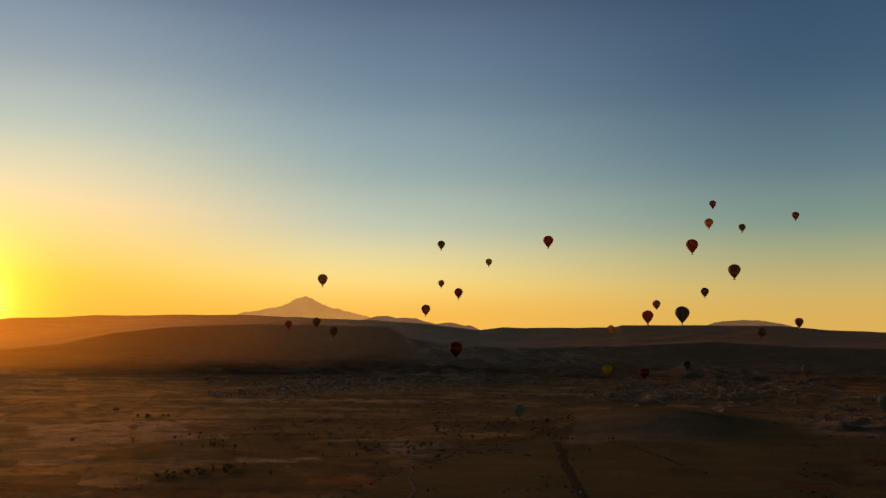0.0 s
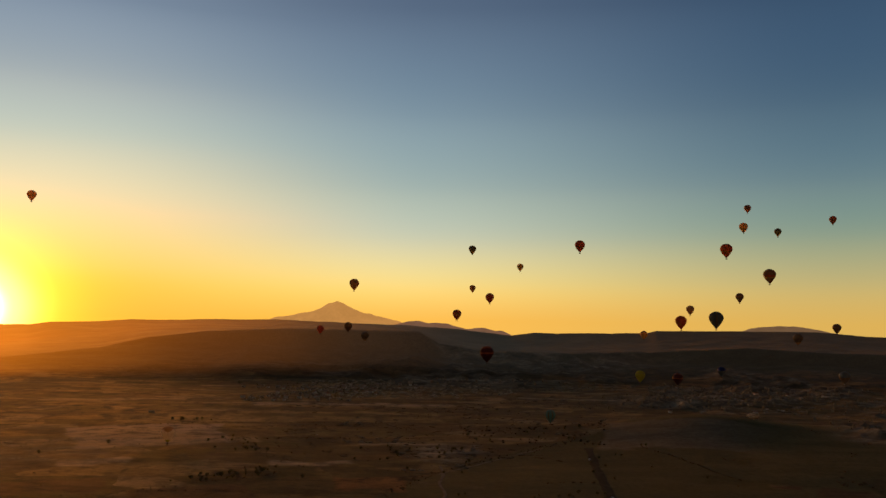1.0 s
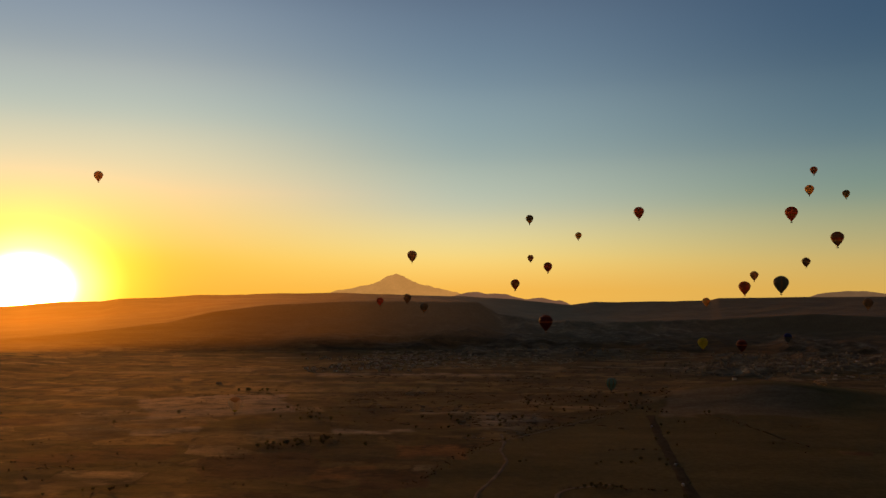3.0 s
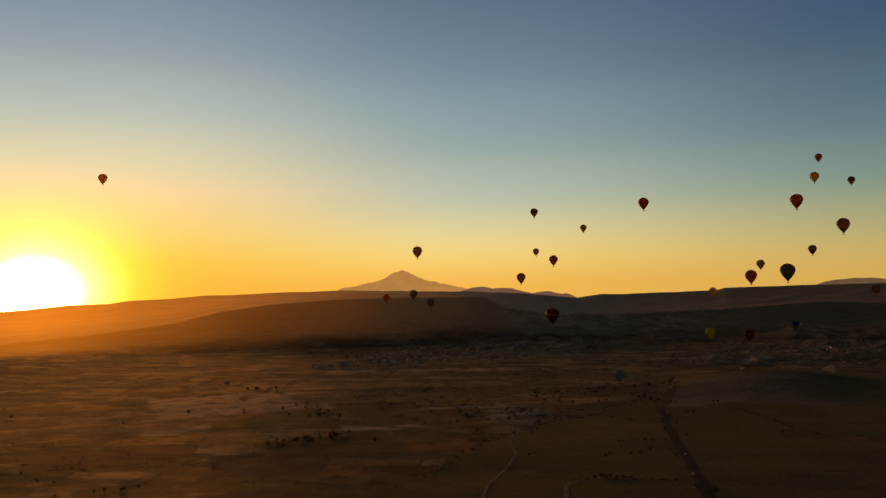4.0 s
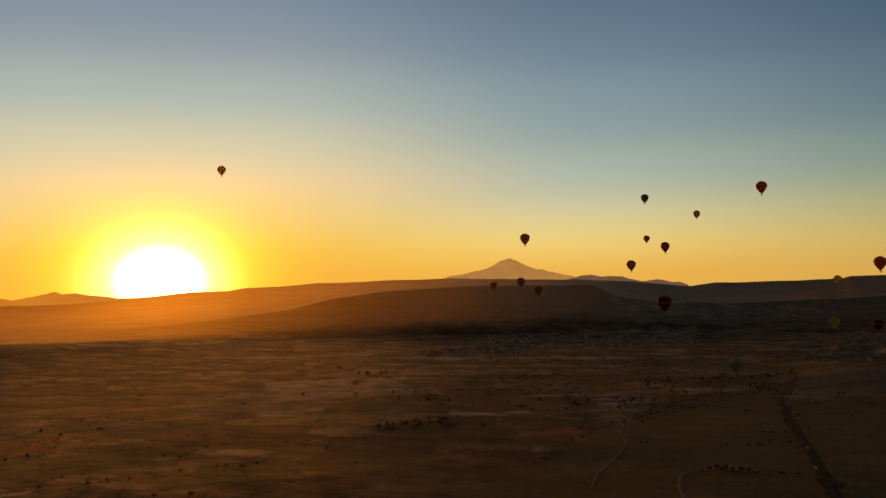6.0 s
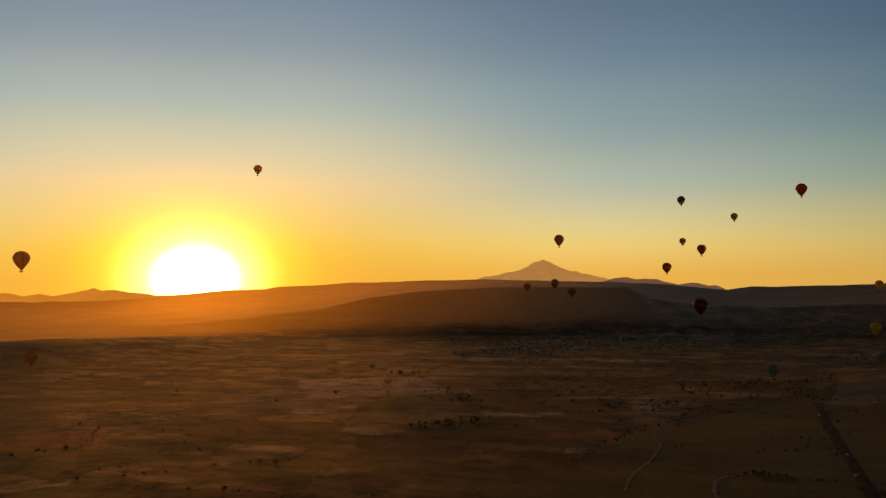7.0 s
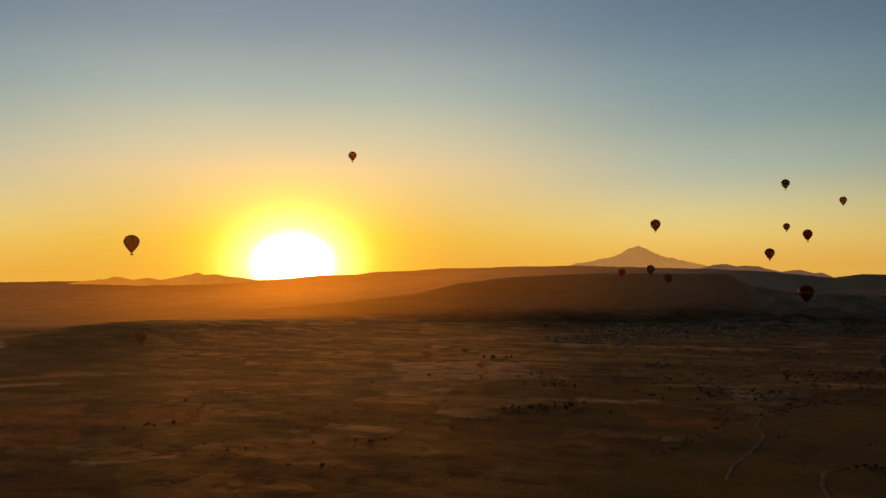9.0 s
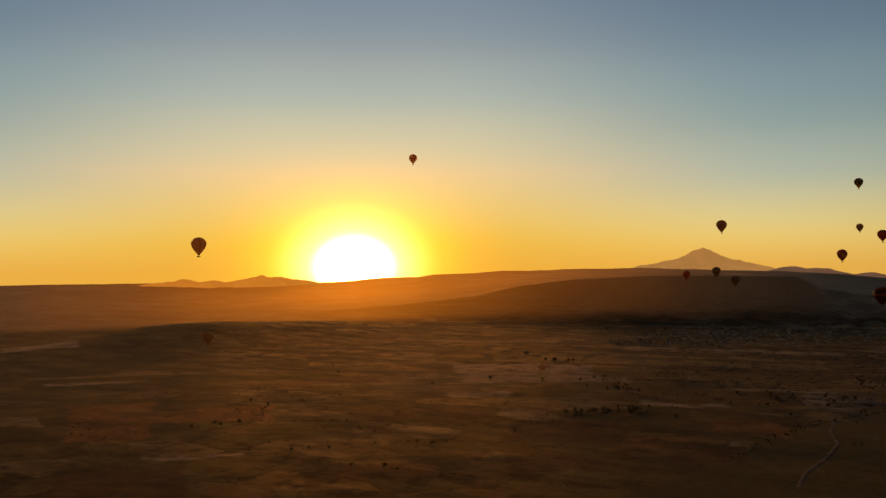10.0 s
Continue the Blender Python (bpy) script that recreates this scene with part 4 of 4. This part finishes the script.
places = spots(110, (-15.5, -6.4), (1660, 2080), 17, 3, clumped(91, -0.12)) + spots(36, (-9, 1), (1980, 2270), 16, 4, clumped(92, 0.05)) + spots(30, (13, 28), (1560, 2230), 16, 5, clumped(93, 0.1)) + [(-540, 1392)]
for k, (hx, hy) in enumerate(places):
    base = HOUSE_KINDS[rng.choice((0, 0, 1, 2, 3))]
    m = pose(hx, hy, float(height(hx, hy)) + 0.2, 0, 0, rng.choice((0, 90, 180, 20, -25)) + rng.uniform(-12, 12)) @ Matrix.Scale(rng.uniform(0.55, 0.85), 4)
    if k < 4:
        HOUSE_KINDS[k].matrix_basis = m
    else:
        copy_thing(base, m).scale = m.to_scale()


# ---- trees and scrub ----
def clump(bm, c, r, g):
    res = bmesh.ops.create_icosphere(bm, subdivisions=1, radius=1, matrix=Matrix.Translation(c) @ Matrix.Diagonal((r, r, r * 0.8, 1)))
    for v in res["verts"]:
        v.co += Vector((g.uniform(-1, 1), g.uniform(-1, 1), g.uniform(-1, 1))) * r * 0.35


def tree(h, spread, seed, label):
    g = random.Random(seed)
    root = new("tree")
    bm = bmesh.new()
    tube(bm, (0, 0, -0.4), (0.1, 0, h * 0.42), 0.22, 7, 0.13)
    for k in range(5):
        a = k * 1.26 + g.uniform(-0.3, 0.3)
        tube(bm, (0.1, 0, h * 0.36), (math.cos(a) * spread * 0.6, math.sin(a) * spread * 0.6, h * g.uniform(0.6, 0.8)), 0.1, 5, 0.03)
    part("trunk", bm, BARK, root)
    bm = bmesh.new()
    for k in range(46):
        a, u = g.uniform(0, 6.283), g.uniform(0, 1) ** 0.6
        zz = g.uniform(0.32, 1.0)
        wide = spread * math.sin(min(1, (zz - 0.2) / 0.8) * math.pi * 0.86) ** 0.6
        clump(bm, (math.cos(a) * u * wide, math.sin(a) * u * wide, h * zz), g.uniform(0.14, 0.30) * spread, g)
    part("crown", bm, LEAF, root)
    return tagged(root, label, "tree", "trees among the fields")


TREES = [tree(5.5, 2.6, 1, "round dark-leaved orchard tree on dry ground"), tree(7.5, 2.9, 2, "tall dark leafy tree beside the fields"), tree(4.0, 2.4, 3, "low bushy dark tree at a field edge"), tree(9.5, 1.5, 4, "slim tall poplar tree near the houses")]
g = random.Random(11)
tree_spots = []


def along(a, b, n, spread, kinds):
    for k in range(n):
        u = (k + g.uniform(0.1, 0.9)) / n
        tree_spots.append((a[0] + (b[0] - a[0]) * u + g.gauss(0, spread), a[1] + (b[1] - a[1]) * u + g.gauss(0, spread), g.choice(kinds)))


along((-284, 838), (-207, 881), 13, 9, (0, 2))
along((-290, 850), (-215, 897), 12, 6, (0, 2))
along((-330, 1113), (-256, 1004), 15, 14, (0, 1, 2))
along((-469, 1300), (-418, 1304), 10, 5, (1, 2))
along((-438, 570), (-400, 592), 3, 3, (2,))
along((-361, 548), (-311, 553), 3, 3, (2,))
along((-213, 915), (-269, 857), 12, 8, (0, 2))
along((-590, 607), (-550, 667), 6, 5, (2,))
along((-363, 646), (-333, 660), 5, 4, (2,))
along((158, 1080), (127, 620), 6, 2, (2, 0))
along((143, 1080), (110, 620), 4, 2, (2,))
along((40, 706), (78, 699), 9, 2, (2, 0))
along((55, 797), (132, 812), 8, 4, (2, 0))
along((20, 1180), (150, 1260), 12, 22, (0, 1, 2))
along((-140, 1010), (-40, 1080), 14, 24, (0, 2))
along((-30, 900), (-10, 1100), 10, 16, (0, 2))
for sx, sy in ((221, 1108), (226, 1104), (178, 1050), (184, 1042), (250, 905), (-12, 800), (-6, 806), (205, 968)):
    tree_spots.append((sx, sy, 1 if sy > 1060 else 2))
for sx, sy in spots(12, (-40, -4), (700, 1500), 20, 21, clumped(95, -0.1)):
    tree_spots.append((sx, sy, g.choice((0, 1, 2, 2))))
for sx, sy in spots(80, (-16, -6), (1660, 2200), 12, 22, clumped(91, -0.1)):
    tree_spots.append((sx, sy, g.choice((1, 3, 3, 0))))
used = set()
for sx, sy, k in tree_spots:
    m = pose(sx, sy, float(height(sx, sy)), 0, 0, g.uniform(0, 360)) @ Matrix.Scale(g.uniform(0.45, 0.85), 4)
    if k not in used:
        used.add(k)
        TREES[k].matrix_basis = m
    else:
        o = copy_thing(TREES[k], m)
        o.scale = m.to_scale()


def blob_field(name, centres, sizes, mat, label, category, tall=0.7, seed=5):
    """Many small uneven mounds or cones as one mesh."""
    r = np.random.RandomState(seed)
    bm = bmesh.new()
    bmesh.ops.create_icosphere(bm, subdivisions=1, radius=1)
    bv = np.array([v.co[:] for v in bm.verts])
    bf = np.array([[v.index for v in f.verts] for f in bm.faces])
    bm.free()
    n = len(centres)
    co = bv[None] * (1 + r.uniform(-0.35, 0.35, (n, len(bv), 1)))
    co = co * sizes[:, None, None] * np.array([1, 1, tall])
    co = co + centres[:, None, :]
    faces = bf[None] + (np.arange(n) * len(bv))[:, None, None]
    me = bpy.data.meshes.new(name)
    me.from_pydata(co.reshape(-1, 3).tolist(), [], faces.reshape(-1, 3).tolist())
    me.materials.append(mat)
    return tagged(new(name, me), label, category, kind="stuff")


def scatter(n, az, rad, seed, weight):
    r = np.random.RandomState(seed)
    a, d = np.radians(r.uniform(*az, n * 6)), np.sqrt(r.uniform(rad[0] ** 2, rad[1] ** 2, n * 6))
    x, y = d * np.sin(a), d * np.cos(a)
    ok = np.where(r.uniform(0, 1, n * 6) < weight(x, y))[0][:n]
    return x[ok], y[ok], height(x[ok], y[ok]), r


def bush_weight(x, y):
    rock, smooth, scrub = zones(x, y)
    w = np.clip(fbm(x, y, 70, 4, 33) * 3.0 - 0.35, 0, 1) * (1 - 0.93 * smooth) * (0.3 + scrub)
    return np.clip(w + 0.010, 0, 1)


bx, by, bz, r = scatter(560, (-60, 32), (470, 1500), 8, bush_weight)
blob_field("scrub", np.stack([bx, by, bz + 0.3], 1), r.uniform(0.4, 1.2, len(bx)) ** 1.4, SCRUB, "scattered dark dry scrub over the fields", "scrub")
bx, by, bz, r = scatter(90, (-1, 9), (1130, 1330), 17, lambda x, y: np.clip(fbm(x, y, 40, 3, 37) * 2.5 + 0.35, 0, 1))
blob_field("scrub", np.stack([bx, by, bz + 0.5], 1), r.uniform(0.8, 2.5, len(bx)), SCRUB, "dense dark thicket along the valley bottom", "scrub", 0.8, 18)
bx, by, bz, r = scatter(160, (23, 31), (860, 1250), 19, lambda x, y: np.clip(fbm(x, y, 50, 3, 38) * 3, 0, 1))
blob_field("scrub", np.stack([bx, by, bz + 0.4], 1), r.uniform(0.6, 2.2, len(bx)), SCRUB, "dark bushes in a shallow rocky gully", "scrub", 0.8, 20)


def hedge(points, wide, seed, low=1.0):
    """A ragged line of low bushes."""
    q, r = smooth_line(points, 1.6 * low), np.random.RandomState(seed)
    q = q + r.normal(0, wide, q.shape)
    q = q[r.uniform(0, 1, len(q)) < 0.42]
    return blob_field("hedge", np.stack([q[:, 0], q[:, 1], height(q[:, 0], q[:, 1]) + 0.3], 1), r.uniform(0.4, 1.15, len(q)) * low, SCRUB, "ragged dark line of low bushes between fields", "hedge", 0.8, seed)


hedge([(221, 1108), (234, 1070), (246, 1046), (258, 990), (269, 934), (290, 880)], 1.2, 31)
hedge([(71, 863), (100, 868), (136, 872)], 0.9, 32)
hedge([(26, 707), (60, 701), (110, 694)], 1.2, 33)
hedge([(473, 1381), (480, 1290), (486, 1194)], 1.6, 34)
hedge([(295, 1024), (312, 1014), (331, 1006)], 2.5, 35)
hedge([(-106, 703), (-82, 780), (-59, 874), (6, 989), (80, 1090), (150, 1180)], 4.5, 36)
hedge([(-330, 1113), (-250, 1140), (-150, 1165)], 3.0, 37)
hedge([(-520, 1240), (-400, 1275), (-250, 1310), (-120, 1330)], 2.5, 38)
hedge([(-330, 780), (-250, 800), (-170, 790)], 2.5, 39, 0.62)
hedge([(-620, 560), (-590, 607), (-550, 667), (-600, 736)], 5.0, 40, 0.62)
hedge([(-583, 640), (-500, 690), (-420, 735), (-330, 770)], 3.5, 41, 0.62)
hedge([(-470, 555), (-438, 570), (-400, 592), (-340, 640)], 2.5, 42, 0.62)
hedge([(-400, 540), (-361, 548), (-311, 553), (-250, 560)], 2.5, 43, 0.62)
hedge([(-313, 785), (-285, 820), (-256, 849), (-200, 890)], 5.0, 44, 0.62)
hedge([(-455, 1192), (-360, 1230), (-267, 1269), (-150, 1300)], 4.0, 45, 0.62)
hedge([(-800, 960), (-680, 1010), (-520, 1060), (-420, 1110)], 4.0, 46, 0.62)
hedge([(-900, 760), (-760, 830), (-640, 900)], 4.0, 47, 0.62)
hedge([(-330, 1139), (-290, 1060), (-238, 985), (-190, 960)], 7.0, 48, 0.62)


def outcrops(n, az, rad, seed, weight, size, mat, label, name="rock_ledges", category="rocks", tall=(0.16, 0.42)):
    """Low ledges of rock, broken terrace walls or flat thickets, many in one mesh."""
    x, y, z, r = scatter(n, az, rad, seed, weight)
    bm = bmesh.new()
    bmesh.ops.create_icosphere(bm, subdivisions=1, radius=1)
    bv, bf = np.array([v.co[:] for v in bm.verts]), np.array([[v.index for v in f.verts] for f in bm.faces])
    bm.free()
    k = len(x)
    long, turn = r.uniform(*size, k), r.normal(0, 0.5, k)
    co = bv[None] * (1 + r.uniform(-0.3, 0.3, (k, len(bv), 1))) * np.stack([long, long * r.uniform(0.25, 0.6, k), long * r.uniform(*tall, k)], 1)[:, None]
    c, s = np.cos(turn)[:, None], np.sin(turn)[:, None]
    co = np.stack([co[..., 0] * c - co[..., 1] * s + x[:, None], co[..., 0] * s + co[..., 1] * c + y[:, None], co[..., 2] + z[:, None]], 2)
    me = bpy.data.meshes.new(name)
    me.from_pydata(co.reshape(-1, 3).tolist(), [], (bf[None] + (np.arange(k) * len(bv))[:, None, None]).reshape(-1, 3).tolist())
    me.materials.append(mat)
    return tagged(new(name, me), label, category, kind="stuff")


def patchy(size, seed, least):
    return lambda x, y: np.clip((fbm(x, y, size, 4, seed) - least) * 4, 0, 1)


outcrops(520, (-11, 3), (1750, 2270), 51, patchy(150, 52, -0.05), (2.5, 8.0), TUFF_WALL, "pale rock ledges and terrace walls above the village")
outcrops(420, (2, 30), (1650, 2270), 53, patchy(170, 54, 0.0), (2.5, 9.0), PALE_TUFF, "pale eroded rock ledges across the valley")
outcrops(420, (-27, 30), (1480, 2250), 61, patchy(110, 62, 0.05), (1.8, 7.5), SCRUB, "dark flat thickets strewn over far fields", "thickets", "scrub", (0.07, 0.17))
outcrops(300, (-13, 10), (1010, 1480), 63, patchy(80, 64, 0.08), (1.5, 6.5), SCRUB, "dark low thickets along the valley bottom", "thickets", "scrub", (0.07, 0.17))
outcrops(150, (-12, 9), (1120, 1650), 65, patchy(90, 66, 0.12), (1.5, 6.0), PALE_TUFF, "pale rock ledges among the thickets")
outcrops(90, (-5, 0.5), (930, 1120), 55, patchy(60, 56, 0.0), (1.2, 4.5), PALE_TUFF, "pale rock ledges beside the meadow")
bx, by, bz, r = scatter(600, (-12, 30), (1350, 2270), 10, lambda x, y: zones(x, y)[0])
blob_field("rock_cones", np.stack([bx, by, bz + 1.0], 1), r.uniform(1.2, 3.4, len(bx)), TUFF, "pale pointed tuff rock cones in the valley", "rocks", 1.9, 7)
